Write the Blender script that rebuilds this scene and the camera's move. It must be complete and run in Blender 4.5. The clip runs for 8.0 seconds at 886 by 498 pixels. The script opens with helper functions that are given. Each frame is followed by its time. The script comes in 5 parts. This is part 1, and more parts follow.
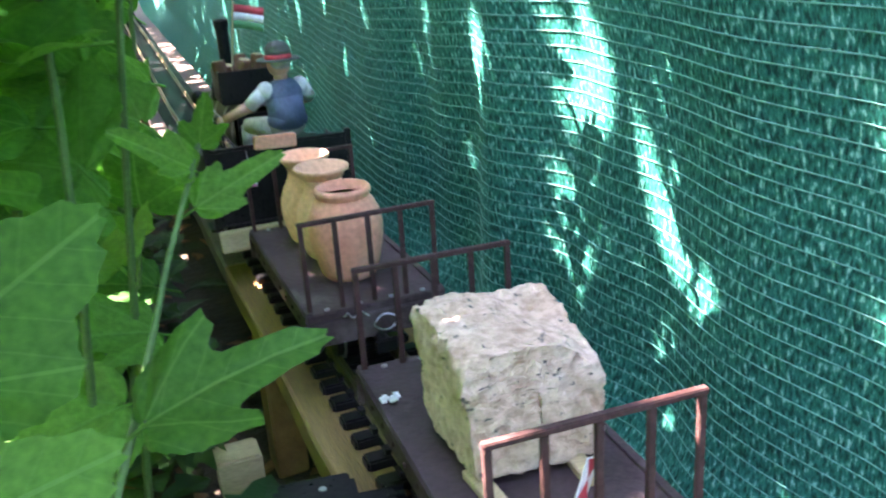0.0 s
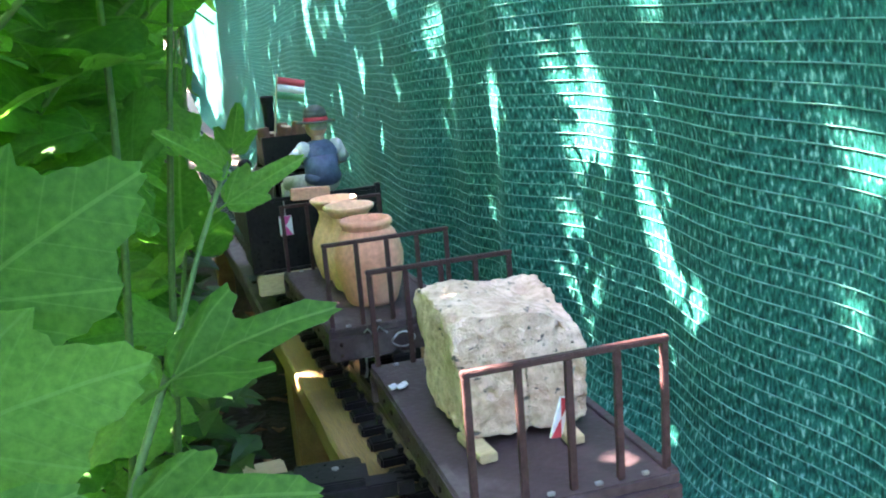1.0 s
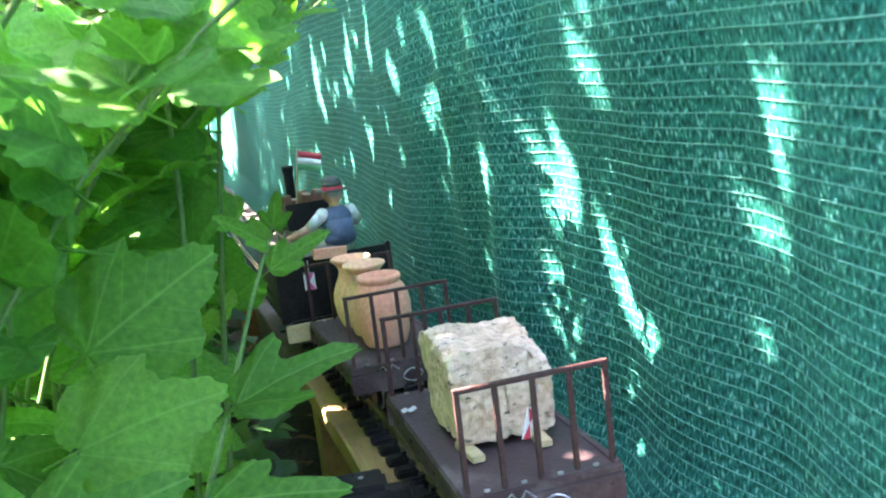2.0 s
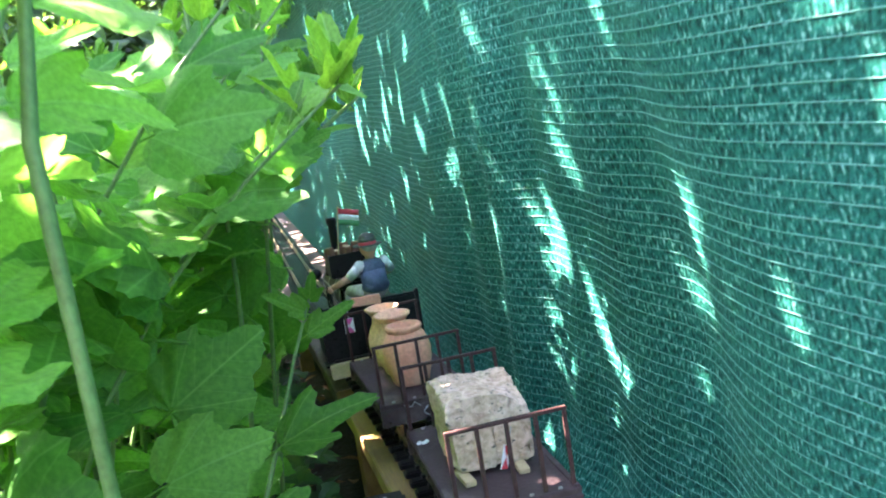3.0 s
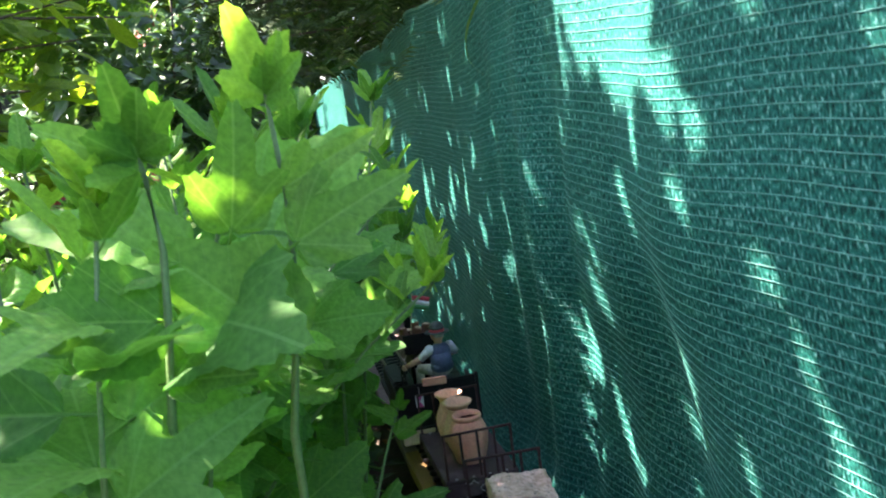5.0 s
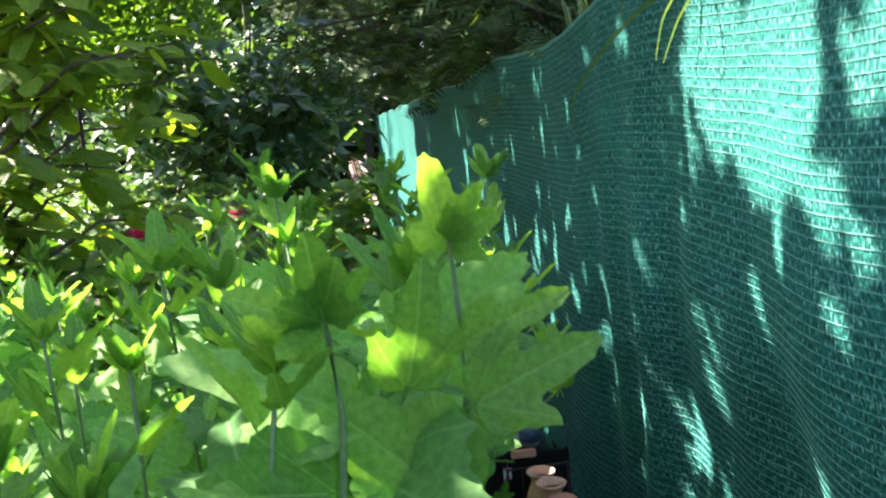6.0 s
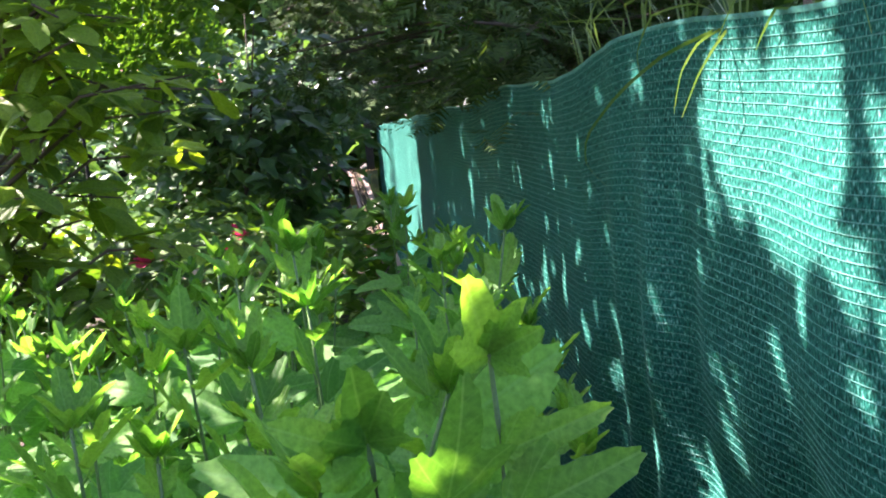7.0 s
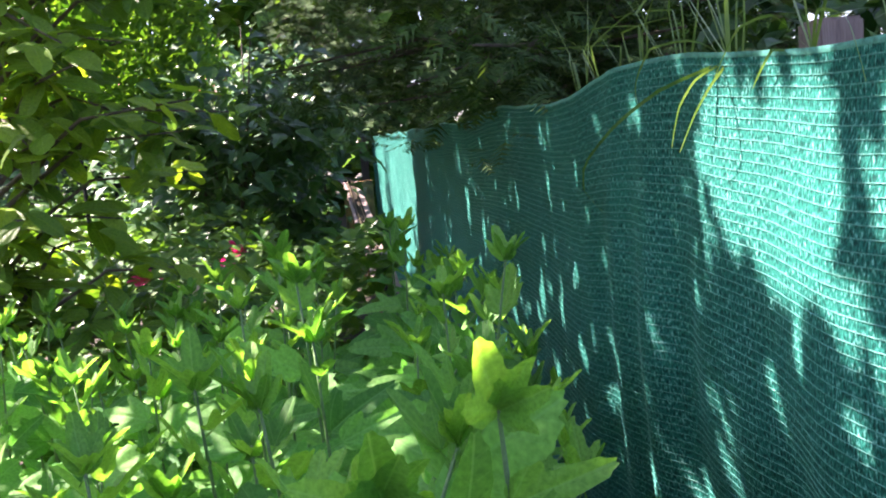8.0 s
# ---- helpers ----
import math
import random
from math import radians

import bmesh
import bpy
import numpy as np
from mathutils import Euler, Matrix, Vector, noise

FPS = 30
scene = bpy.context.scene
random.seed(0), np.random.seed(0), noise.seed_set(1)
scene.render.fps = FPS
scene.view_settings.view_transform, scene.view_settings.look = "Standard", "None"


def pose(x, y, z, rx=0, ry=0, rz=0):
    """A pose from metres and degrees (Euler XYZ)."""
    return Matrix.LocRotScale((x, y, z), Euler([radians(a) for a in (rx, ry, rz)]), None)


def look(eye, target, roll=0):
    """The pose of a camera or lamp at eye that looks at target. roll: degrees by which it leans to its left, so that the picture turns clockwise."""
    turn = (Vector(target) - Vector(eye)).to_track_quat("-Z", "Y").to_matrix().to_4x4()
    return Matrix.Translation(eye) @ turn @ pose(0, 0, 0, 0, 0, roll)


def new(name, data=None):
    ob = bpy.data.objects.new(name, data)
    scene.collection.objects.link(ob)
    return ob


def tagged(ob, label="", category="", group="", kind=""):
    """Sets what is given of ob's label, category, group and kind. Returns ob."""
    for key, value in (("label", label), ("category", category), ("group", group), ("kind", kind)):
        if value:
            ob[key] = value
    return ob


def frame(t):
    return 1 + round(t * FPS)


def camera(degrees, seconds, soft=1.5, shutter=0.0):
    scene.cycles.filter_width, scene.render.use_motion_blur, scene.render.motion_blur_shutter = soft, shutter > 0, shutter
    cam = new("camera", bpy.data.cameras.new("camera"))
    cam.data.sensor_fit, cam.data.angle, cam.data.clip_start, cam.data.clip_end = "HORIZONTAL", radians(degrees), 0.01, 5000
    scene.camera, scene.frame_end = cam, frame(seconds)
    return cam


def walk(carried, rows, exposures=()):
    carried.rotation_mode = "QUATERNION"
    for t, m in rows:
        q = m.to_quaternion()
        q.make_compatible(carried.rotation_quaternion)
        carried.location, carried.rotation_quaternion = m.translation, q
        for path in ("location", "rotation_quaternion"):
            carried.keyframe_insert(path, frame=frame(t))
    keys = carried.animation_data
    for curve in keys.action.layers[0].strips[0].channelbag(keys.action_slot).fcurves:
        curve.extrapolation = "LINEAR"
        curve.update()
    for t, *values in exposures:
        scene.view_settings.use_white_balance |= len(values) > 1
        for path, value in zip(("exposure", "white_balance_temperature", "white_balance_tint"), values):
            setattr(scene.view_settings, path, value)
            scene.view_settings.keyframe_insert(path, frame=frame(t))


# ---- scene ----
# ---- camera ----
cam = camera(52.96, 8.0, soft=2.0, shutter=0.4)
ROWS = [
    (0.0, -0.1590, -0.2600, 0.2480, 69.70, 3.60, -22.20),
    (0.5, -0.1930, -0.2960, 0.2220, 75.16, 3.63, -21.00),
    (1.0, -0.1620, -0.3339, 0.2002, 77.08, 4.51, -19.10),
    (1.5, -0.1772, -0.3837, 0.2041, 78.20, 5.83, -19.48),
    (2.0, -0.1920, -0.4657, 0.2340, 79.97, 6.71, -18.72),
    (3.5, -0.1775, -0.7421, 0.3486, 81.39, 8.78, -13.66),
    (4.0, -0.1881, -0.8500, 0.4020, 82.02, 7.80, -12.43),
    (5.5, -0.2523, -0.8100, 0.5244, 81.55, 6.42, -10.35),
    (6.0, -0.2824, -0.7788, 0.5641, 83.15, 4.93, -8.04),
    (6.5, -0.2962, -0.7804, 0.5970, 83.76, 4.47, -7.91),
    (7.0, -0.2979, -0.7660, 0.6203, 83.46, 4.79, -8.14),
    (7.5, -0.2990, -0.7622, 0.6346, 83.18, 5.28, -8.41),
    (8.0, -0.3061, -0.7765, 0.6495, 83.96, 4.66, -8.52),
]
walk(cam, [(t, pose(x, y, z, rx, ry, rz)) for t, x, y, z, rx, ry, rz in ROWS],
     exposures=[(0.0, 5.0, 7100, 36), (1.0, 5.15, 7000, 30), (2.0, 5.2, 7100, 28), (4.0, 3.95, 7100, 30), (5.5, 3.25, 7000, 32), (6.5, 3.0, 6900, 34), (8.0, 2.92, 6800, 36)])

# ---- light ----
SUN = Vector((-0.56, 0.30, 0.77)).normalized()          # towards the sun
world = bpy.data.worlds.new("sky")
scene.world = world
world.use_nodes = True
wn = world.node_tree
sky = wn.nodes.new("ShaderNodeTexSky")
sky.sky_type, sky.sun_disc = "NISHITA", False
sky.sun_elevation = math.asin(SUN.z)
sky.sun_rotation = math.atan2(SUN.x, SUN.y)
wn.links.new(sky.outputs[0], wn.nodes["Background"].inputs[0])
wn.nodes["Background"].inputs[1].default_value = 0.085
lamp = bpy.data.lights.new("sun", "SUN")
lamp.energy, lamp.angle, lamp.color = 5.0, radians(0.55), (1.0, 0.95, 0.86)
sun = new("sun", lamp)
sun.matrix_world = look(SUN * 6, (0, 0, 0))

# ---- materials ----
def nodes_of(name):
    m = bpy.data.materials.new(name)
    m.use_nodes = True
    return m, m.node_tree, m.node_tree.nodes["Principled BSDF"]


def link(nt, a, b):
    nt.links.new(a, b)


def ramp(nt, src, stops):
    r = nt.nodes.new("ShaderNodeValToRGB")
    while len(r.color_ramp.elements) < len(stops):
        r.color_ramp.elements.new(0.5)
    for e, (p, c) in zip(r.color_ramp.elements, stops):
        e.position, e.color = p, (*c, 1)
    link(nt, src, r.inputs[0])
    return r.outputs[0]


def tex(nt, scale, detail=5, stretch=(1, 1, 1), rough=0.55):
    co, mp, n = (nt.nodes.new(k) for k in ("ShaderNodeTexCoord", "ShaderNodeMapping", "ShaderNodeTexNoise"))
    mp.inputs["Scale"].default_value = stretch
    n.inputs["Scale"].default_value, n.inputs["Detail"].default_value, n.inputs["Roughness"].default_value = scale, detail, rough
    link(nt, co.outputs["Object"], mp.inputs[0])
    link(nt, mp.outputs[0], n.inputs[0])
    return n.outputs["Fac"]


def mix(nt, fac, a, b, mode="MIX"):
    m = nt.nodes.new("ShaderNodeMix")
    m.data_type, m.blend_type = "RGBA", mode
    for v, i in ((fac, 0), (a, 6), (b, 7)):
        if hasattr(v, "links"):
            link(nt, v, m.inputs[i])
        else:
            m.inputs[i].default_value = v if i == 0 else (*v, 1)
    return m.outputs[2]


def surf(name, c1, c2, scale=40, rough=0.6, bump=0.15, fine=300, metal=0.0, stain=None, stretch=(1, 1, 1), vary=0.0, depth=0.002):
    """Two scales of colour, fine relief, an optional stain colour."""
    m, nt, p = nodes_of(name)
    big, small = tex(nt, scale, 5, stretch), tex(nt, fine, 3, stretch)
    col = ramp(nt, big, [(0.32, c1), (0.68, c2)])
    col = mix(nt, 0.35, col, ramp(nt, small, [(0.3, tuple(v * 0.45 for v in c1)), (0.7, tuple(min(1, v * 1.25) for v in c2))]))
    if stain:
        col = mix(nt, ramp(nt, tex(nt, scale * 0.6, 6), [(0.55, (0, 0, 0)), (0.68, (1, 1, 1))]), col, stain)
    if vary:
        oi, hs = nt.nodes.new("ShaderNodeObjectInfo"), nt.nodes.new("ShaderNodeHueSaturation")
        mr = nt.nodes.new("ShaderNodeMapRange")
        mr.inputs[3].default_value, mr.inputs[4].default_value = 1 - vary, 1 + vary
        link(nt, oi.outputs["Random"], mr.inputs[0])
        link(nt, mr.outputs[0], hs.inputs["Value"])
        link(nt, col, hs.inputs["Color"])
        col = hs.outputs[0]
    link(nt, col, p.inputs["Base Color"])
    rr = ramp(nt, small, [(0.3, (rough * 0.8,) * 3), (0.7, (min(1, rough * 1.25),) * 3)])
    link(nt, rr, p.inputs["Roughness"])
    p.inputs["Metallic"].default_value = metal
    b = nt.nodes.new("ShaderNodeBump")
    b.inputs["Strength"].default_value, b.inputs["Distance"].default_value = bump, depth
    link(nt, small, b.inputs["Height"])
    link(nt, b.outputs[0], p.inputs["Normal"])
    return m


def leafy(name, c1, c2, vein, glow=0.5, rough=0.42, island=False, light=(1.6, 1.5, 0.35)):
    """A leaf: mottled green, pale veins, light shining through."""
    m, nt, p = nodes_of(name)
    base = ramp(nt, tex(nt, 18, 4), [(0.3, c1), (0.7, c2)])
    src = nt.nodes.new("ShaderNodeNewGeometry").outputs["Random Per Island"] if island else nt.nodes.new("ShaderNodeObjectInfo").outputs["Random"]
    hs = nt.nodes.new("ShaderNodeHueSaturation")
    mr, mh = nt.nodes.new("ShaderNodeMapRange"), nt.nodes.new("ShaderNodeMapRange")
    mr.inputs[3].default_value, mr.inputs[4].default_value = 0.65, 1.4
    mh.inputs[3].default_value, mh.inputs[4].default_value = 0.515, 0.475
    link(nt, src, mr.inputs[0]), link(nt, src, mh.inputs[0])
    link(nt, mr.outputs[0], hs.inputs["Value"]), link(nt, mh.outputs[0], hs.inputs["Hue"]), link(nt, base, hs.inputs["Color"])
    col = hs.outputs[0]
    if vein:
        co, sep = nt.nodes.new("ShaderNodeTexCoord"), nt.nodes.new("ShaderNodeSeparateXYZ")
        link(nt, co.outputs["UV"], sep.inputs[0])

        def op(kind, a, b=0.0):
            q = nt.nodes.new("ShaderNodeMath")
            q.operation = kind
            for v, i in ((a, 0), (b, 1)):
                if hasattr(v, "links"):
                    link(nt, v, q.inputs[i])
                else:
                    q.inputs[i].default_value = v
            return q.outputs[0]
        ax = op("ABSOLUTE", sep.outputs[0])
        side = op("ABSOLUTE", op("SUBTRACT", op("FRACT", op("MULTIPLY", op("SUBTRACT", sep.outputs[1], op("MULTIPLY", ax, 0.9)), 5.5)), 0.5))
        rib = op("LESS_THAN", op("ABSOLUTE", op("SUBTRACT", ax, op("MULTIPLY", sep.outputs[1], 0.68))), 0.009)
        lines = op("MAXIMUM", op("MAXIMUM", op("LESS_THAN", ax, 0.011), op("MULTIPLY", rib, 0.8)), op("MULTIPLY", op("LESS_THAN", side, 0.030), 0.5))
        col = mix(nt, op("MULTIPLY", lines, 0.32), col, vein)
    link(nt, col, p.inputs["Base Color"])
    p.inputs["Roughness"].default_value = rough
    p.inputs["Specular IOR Level"].default_value = 0.3
    tr, add = nt.nodes.new("ShaderNodeBsdfTranslucent"), nt.nodes.new("ShaderNodeMixShader")
    link(nt, mix(nt, 1.0, col, light, "MULTIPLY"), tr.inputs[0])
    add.inputs[0].default_value = glow
    b = nt.nodes.new("ShaderNodeBump")
    b.inputs["Strength"].default_value, b.inputs["Distance"].default_value = 0.35, 0.002
    link(nt, tex(nt, 120, 3), b.inputs["Height"])
    link(nt, b.outputs[0], p.inputs["Normal"])
    link(nt, p.outputs[0], add.inputs[1]), link(nt, tr.outputs[0], add.inputs[2])
    link(nt, add.outputs[0], nt.nodes["Material Output"].inputs[0])
    return m


def net_material():
    """Woven green shade cloth: upright tape ends between the knitted wires."""
    m, nt, p = nodes_of("shade_cloth")
    uv, sep = nt.nodes.new("ShaderNodeTexCoord"), nt.nodes.new("ShaderNodeSeparateXYZ")
    link(nt, uv.outputs["UV"], sep.inputs[0])

    def op(kind, a, b=0.0):
        q = nt.nodes.new("ShaderNodeMath")
        q.operation = kind
        for v, i in ((a, 0), (b, 1)):
            if hasattr(v, "links"):
                link(nt, v, q.inputs[i])
            else:
                q.inputs[i].default_value = v
        return q.outputs[0]
    row = op("FLOOR", sep.outputs[1])
    comb = nt.nodes.new("ShaderNodeCombineXYZ")
    link(nt, op("ADD", op("MULTIPLY", sep.outputs[0], 360.0), op("MULTIPLY", row, 17.3)), comb.inputs[0])
    link(nt, op("MULTIPLY", sep.outputs[1], 1.5), comb.inputs[1])
    n = nt.nodes.new("ShaderNodeTexNoise")
    n.inputs["Scale"].default_value, n.inputs["Detail"].default_value = 1.0, 2.5
    link(nt, comb.outputs[0], n.inputs[0])
    dash = n.outputs["Fac"]
    # pale tape ends, whitened further to paint in the tape's sunlit sheen
    col = ramp(nt, dash, [(0.36, (0.001, 0.020, 0.016)), (0.45, (0.003, 0.090, 0.068)), (0.58, (0.006, 0.185, 0.142)), (0.71, (0.24, 0.62, 0.53))])
    wide = tex(nt, 5, 4)
    col = mix(nt, 0.25, col, ramp(nt, wide, [(0.3, (0.004, 0.065, 0.055)), (0.7, (0.018, 0.20, 0.16))]))
    link(nt, col, p.inputs["Base Color"])
    p.inputs["Roughness"].default_value = 0.6
    p.inputs["Specular IOR Level"].default_value = 0.12
    b = nt.nodes.new("ShaderNodeBump")
    b.inputs["Strength"].default_value, b.inputs["Distance"].default_value = 0.7, 0.003
    link(nt, dash, b.inputs["Height"])
    link(nt, b.outputs[0], p.inputs["Normal"])
    tr, add = nt.nodes.new("ShaderNodeBsdfTranslucent"), nt.nodes.new("ShaderNodeMixShader")
    link(nt, col, tr.inputs[0])
    add.inputs[0].default_value = 0.18
    link(nt, p.outputs[0], add.inputs[1]), link(nt, tr.outputs[0], add.inputs[2])
    link(nt, add.outputs[0], nt.nodes["Material Output"].inputs[0])
    return m


M_NET = net_material()
M_WIRE = surf("net_wire", (0.006, 0.12, 0.095), (0.09, 0.38, 0.31), 120, 0.55, 0.1, 420)
M_SOIL = surf("soil", (0.018, 0.014, 0.009), (0.07, 0.05, 0.03), 14, 0.9, 0.8, 90, stain=(0.03, 0.05, 0.015), depth=0.01)
M_PLANK = surf("weathered_timber", (0.20, 0.11, 0.04), (0.38, 0.235, 0.085), 9, 0.65, 0.4, 130, stain=(0.10, 0.06, 0.03), stretch=(8, 0.6, 8))
M_PALE = surf("pale_timber", (0.42, 0.31, 0.17), (0.60, 0.47, 0.28), 12, 0.6, 0.3, 160, stretch=(1, 6, 6))
M_PLASTIC = surf("black_plastic", (0.008, 0.008, 0.009), (0.022, 0.022, 0.024), 60, 0.34, 0.1)
M_RAIL = surf("tarnished_brass", (0.11, 0.085, 0.045), (0.26, 0.21, 0.13), 50, 0.42, 0.2, metal=0.8)
M_DECK = surf("brown_wagon_paint", (0.040, 0.026, 0.028), (0.085, 0.058, 0.060), 30, 0.5, 0.25, 260, stain=(0.15, 0.12, 0.115))
M_BAR = surf("rust_brown_bar", (0.032, 0.016, 0.015), (0.085, 0.046, 0.044), 90, 0.5, 0.2, 400)
M_BLACK = surf("black_engine_paint", (0.006, 0.006, 0.007), (0.016, 0.016, 0.017), 40, 0.33, 0.12)
M_STEEL = surf("dull_steel", (0.30, 0.30, 0.31), (0.55, 0.55, 0.56), 60, 0.4, 0.2, metal=0.8)
M_CLAY = surf("unglazed_clay", (0.78, 0.30, 0.18), (0.86, 0.40, 0.27), 22, 0.75, 0.25, 240, stain=(0.82, 0.46, 0.33))
M_CLAYPALE = surf("pale_clay", (0.77, 0.38, 0.23), (0.87, 0.50, 0.33), 24, 0.75, 0.25, 240)
M_WHITE = surf("white_card", (0.66, 0.66, 0.68), (0.80, 0.80, 0.82), 30, 0.5, 0.05)
M_RED = surf("red_card", (0.52, 0.03, 0.05), (0.66, 0.06, 0.08), 30, 0.5, 0.05)
M_GREEN = surf("green_card", (0.03, 0.22, 0.09), (0.05, 0.30, 0.13), 30, 0.5, 0.05)
M_PINK = surf("pink_card", (0.65, 0.05, 0.25), (0.75, 0.10, 0.33), 30, 0.5, 0.05)
M_BARK = surf("log_bark", (0.10, 0.045, 0.028), (0.26, 0.12, 0.075), 70, 0.85, 0.7, 240)
for dull in (M_BLACK, M_PLASTIC, M_DECK, M_BAR):
    dull.node_tree.nodes["Principled BSDF"].inputs["Specular IOR Level"].default_value = 0.18
M_LOGEND = surf("cut_log", (0.45, 0.30, 0.17), (0.62, 0.46, 0.29), 60, 0.8, 0.3)
M_GREYWOOD = surf("grey_weathered_post", (0.11, 0.075, 0.065), (0.24, 0.18, 0.16), 12, 0.8, 0.5, 90, stretch=(6, 6, 0.5))
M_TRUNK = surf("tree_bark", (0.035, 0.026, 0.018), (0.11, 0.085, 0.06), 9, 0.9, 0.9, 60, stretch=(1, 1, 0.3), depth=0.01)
M_STEM = surf("green_stem", (0.06, 0.14, 0.04), (0.13, 0.24, 0.08), 25, 0.5, 0.2)
M_LEAF = leafy("shrub_leaf", (0.070, 0.250, 0.050), (0.130, 0.385, 0.086), (0.24, 0.52, 0.19), 0.5, rough=0.5, light=(1.25, 1.45, 0.65))
M_YOUNG = leafy("young_leaf", (0.075, 0.24, 0.038), (0.140, 0.37, 0.070), (0.25, 0.49, 0.17), 0.5, light=(1.45, 1.5, 0.5))
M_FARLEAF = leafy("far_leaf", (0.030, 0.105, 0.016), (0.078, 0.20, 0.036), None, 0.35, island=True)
M_TREELEAF = leafy("tree_leaf", (0.085, 0.190, 0.022), (0.160, 0.300, 0.045), (0.20, 0.34, 0.08), 0.5)
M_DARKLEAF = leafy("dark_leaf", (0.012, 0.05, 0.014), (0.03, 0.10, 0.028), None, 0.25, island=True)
M_BLUELEAF = leafy("bush_leaf", (0.030, 0.095, 0.040), (0.080, 0.185, 0.080), None, 0.3, island=True)
M_CONIFER = leafy("conifer_spray", (0.014, 0.046, 0.010), (0.045, 0.110, 0.022), None, 0.15, rough=0.8, island=True)
M_GRASS = leafy("grass_blade", (0.07, 0.16, 0.03), (0.17, 0.25, 0.07), None, 0.3, island=True, light=(1.0, 1.2, 0.6))
M_PETAL = leafy("rose_petal", (0.62, 0.03, 0.14), (0.75, 0.08, 0.22), None, 0.3, light=(1, 0.6, 0.7), island=True)
M_BLOOM = leafy("white_petal", (0.62, 0.62, 0.58), (0.75, 0.75, 0.70), None, 0.2, light=(1, 1, 0.9), island=True)


def stone_material():
    m, nt, p = nodes_of("pitted_limestone")
    big, mid, fine = tex(nt, 38, 6), tex(nt, 170, 5), tex(nt, 700, 3)
    col = ramp(nt, big, [(0.30, (0.50, 0.30, 0.18)), (0.5, (0.70, 0.48, 0.33)), (0.7, (0.82, 0.64, 0.50))])
    col = mix(nt, 0.5, col, ramp(nt, mid, [(0.32, (0.28, 0.18, 0.12)), (0.6, (0.82, 0.63, 0.50))]))
    pit = ramp(nt, tex(nt, 150, 4, (1, 0.7, 1.8)), [(0.32, (1, 1, 1)), (0.38, (0, 0, 0))])
    col = mix(nt, pit, col, (0.13, 0.12, 0.105))
    col = mix(nt, ramp(nt, tex(nt, 30, 4), [(0.62, (0, 0, 0)), (0.72, (0.7, 0.7, 0.7))]), col, (0.74, 0.65, 0.58))
    link(nt, col, p.inputs["Base Color"])
    p.inputs["Roughness"].default_value = 0.9
    b = nt.nodes.new("ShaderNodeBump")
    b.inputs["Strength"].default_value, b.inputs["Distance"].default_value = 0.9, 0.004
    link(nt, mix(nt, 0.5, mid, mix(nt, 0.6, fine, pit, "SUBTRACT")), b.inputs["Height"])
    link(nt, b.outputs[0], p.inputs["Normal"])
    return m


M_STONE = stone_material()

# ---- mesh helpers ----
def part(name, bm, material, parent=None, label="", smooth=False):
    me = bpy.data.meshes.new(name)
    bm.to_mesh(me)
    bm.free()
    for mm in (material if isinstance(material, (list, tuple)) else [material]):
        me.materials.append(mm)
    if smooth:
        me.polygons.foreach_set("use_smooth", [True] * len(me.polygons))
    ob = new(name, me)
    if parent:
        ob.parent = parent
    return tagged(ob, label)


def thing(name, m, label, category, group="", kind=""):
    ob = new(name)
    ob.empty_display_size = 0.02
    ob.matrix_world = m
    return tagged(ob, label, category, group, kind)


def sheet(name, verts, faces, material, parent=None, label="", smooth=True, uvs=None):
    me = bpy.data.meshes.new(name)
    me.from_pydata([tuple(v) for v in verts], [], faces)
    me.materials.append(material)
    if smooth:
        me.polygons.foreach_set("use_smooth", [True] * len(me.polygons))
    if uvs is not None:
        lay = me.uv_layers.new(name="UVMap")
        idx = np.zeros(len(me.loops), dtype=np.int32)
        me.loops.foreach_get("vertex_index", idx)
        lay.data.foreach_set("uv", np.asarray(uvs, dtype=np.float32)[idx].ravel())
    ob = new(name, me)
    if parent:
        ob.parent = parent
    return tagged(ob, label)


def box(bm, c, s, bevel=0.0, m=None, slot=0):
    made = bmesh.ops.create_cube(bm, size=1, matrix=Matrix.Translation(c) @ (m or Matrix()) @ Matrix.Diagonal((*s, 1)))
    vs = made["verts"]
    fs = {f for v in vs for f in v.link_faces}
    for f in fs:
        f.material_index = slot
    if bevel:
        es = list({e for v in vs for e in v.link_edges})
        bmesh.ops.bevel(bm, geom=es, offset=bevel, segments=2, affect="EDGES", clamp_overlap=True)
    return bm


def rod(bm, a, b, r, r2=None, seg=10, slot=0):
    a, b = Vector(a), Vector(b)
    d = b - a
    m = Matrix.Translation((a + b) / 2) @ d.to_track_quat("Z", "Y").to_matrix().to_4x4()
    made = bmesh.ops.create_cone(bm, cap_ends=True, segments=seg, radius1=r, radius2=r if r2 is None else r2, depth=d.length, matrix=m)
    for f in {f for v in made["verts"] for f in v.link_faces}:
        f.material_index = slot
    return bm


def ball(bm, c, s, seg=12, slot=0, m=None):
    made = bmesh.ops.create_uvsphere(bm, u_segments=seg, v_segments=max(6, seg // 2 + 2), radius=1, matrix=Matrix.Translation(c) @ (m or Matrix()) @ Matrix.Diagonal((*s, 1)))
    for f in {f for v in made["verts"] for f in v.link_faces}:
        f.material_index = slot
    return bm


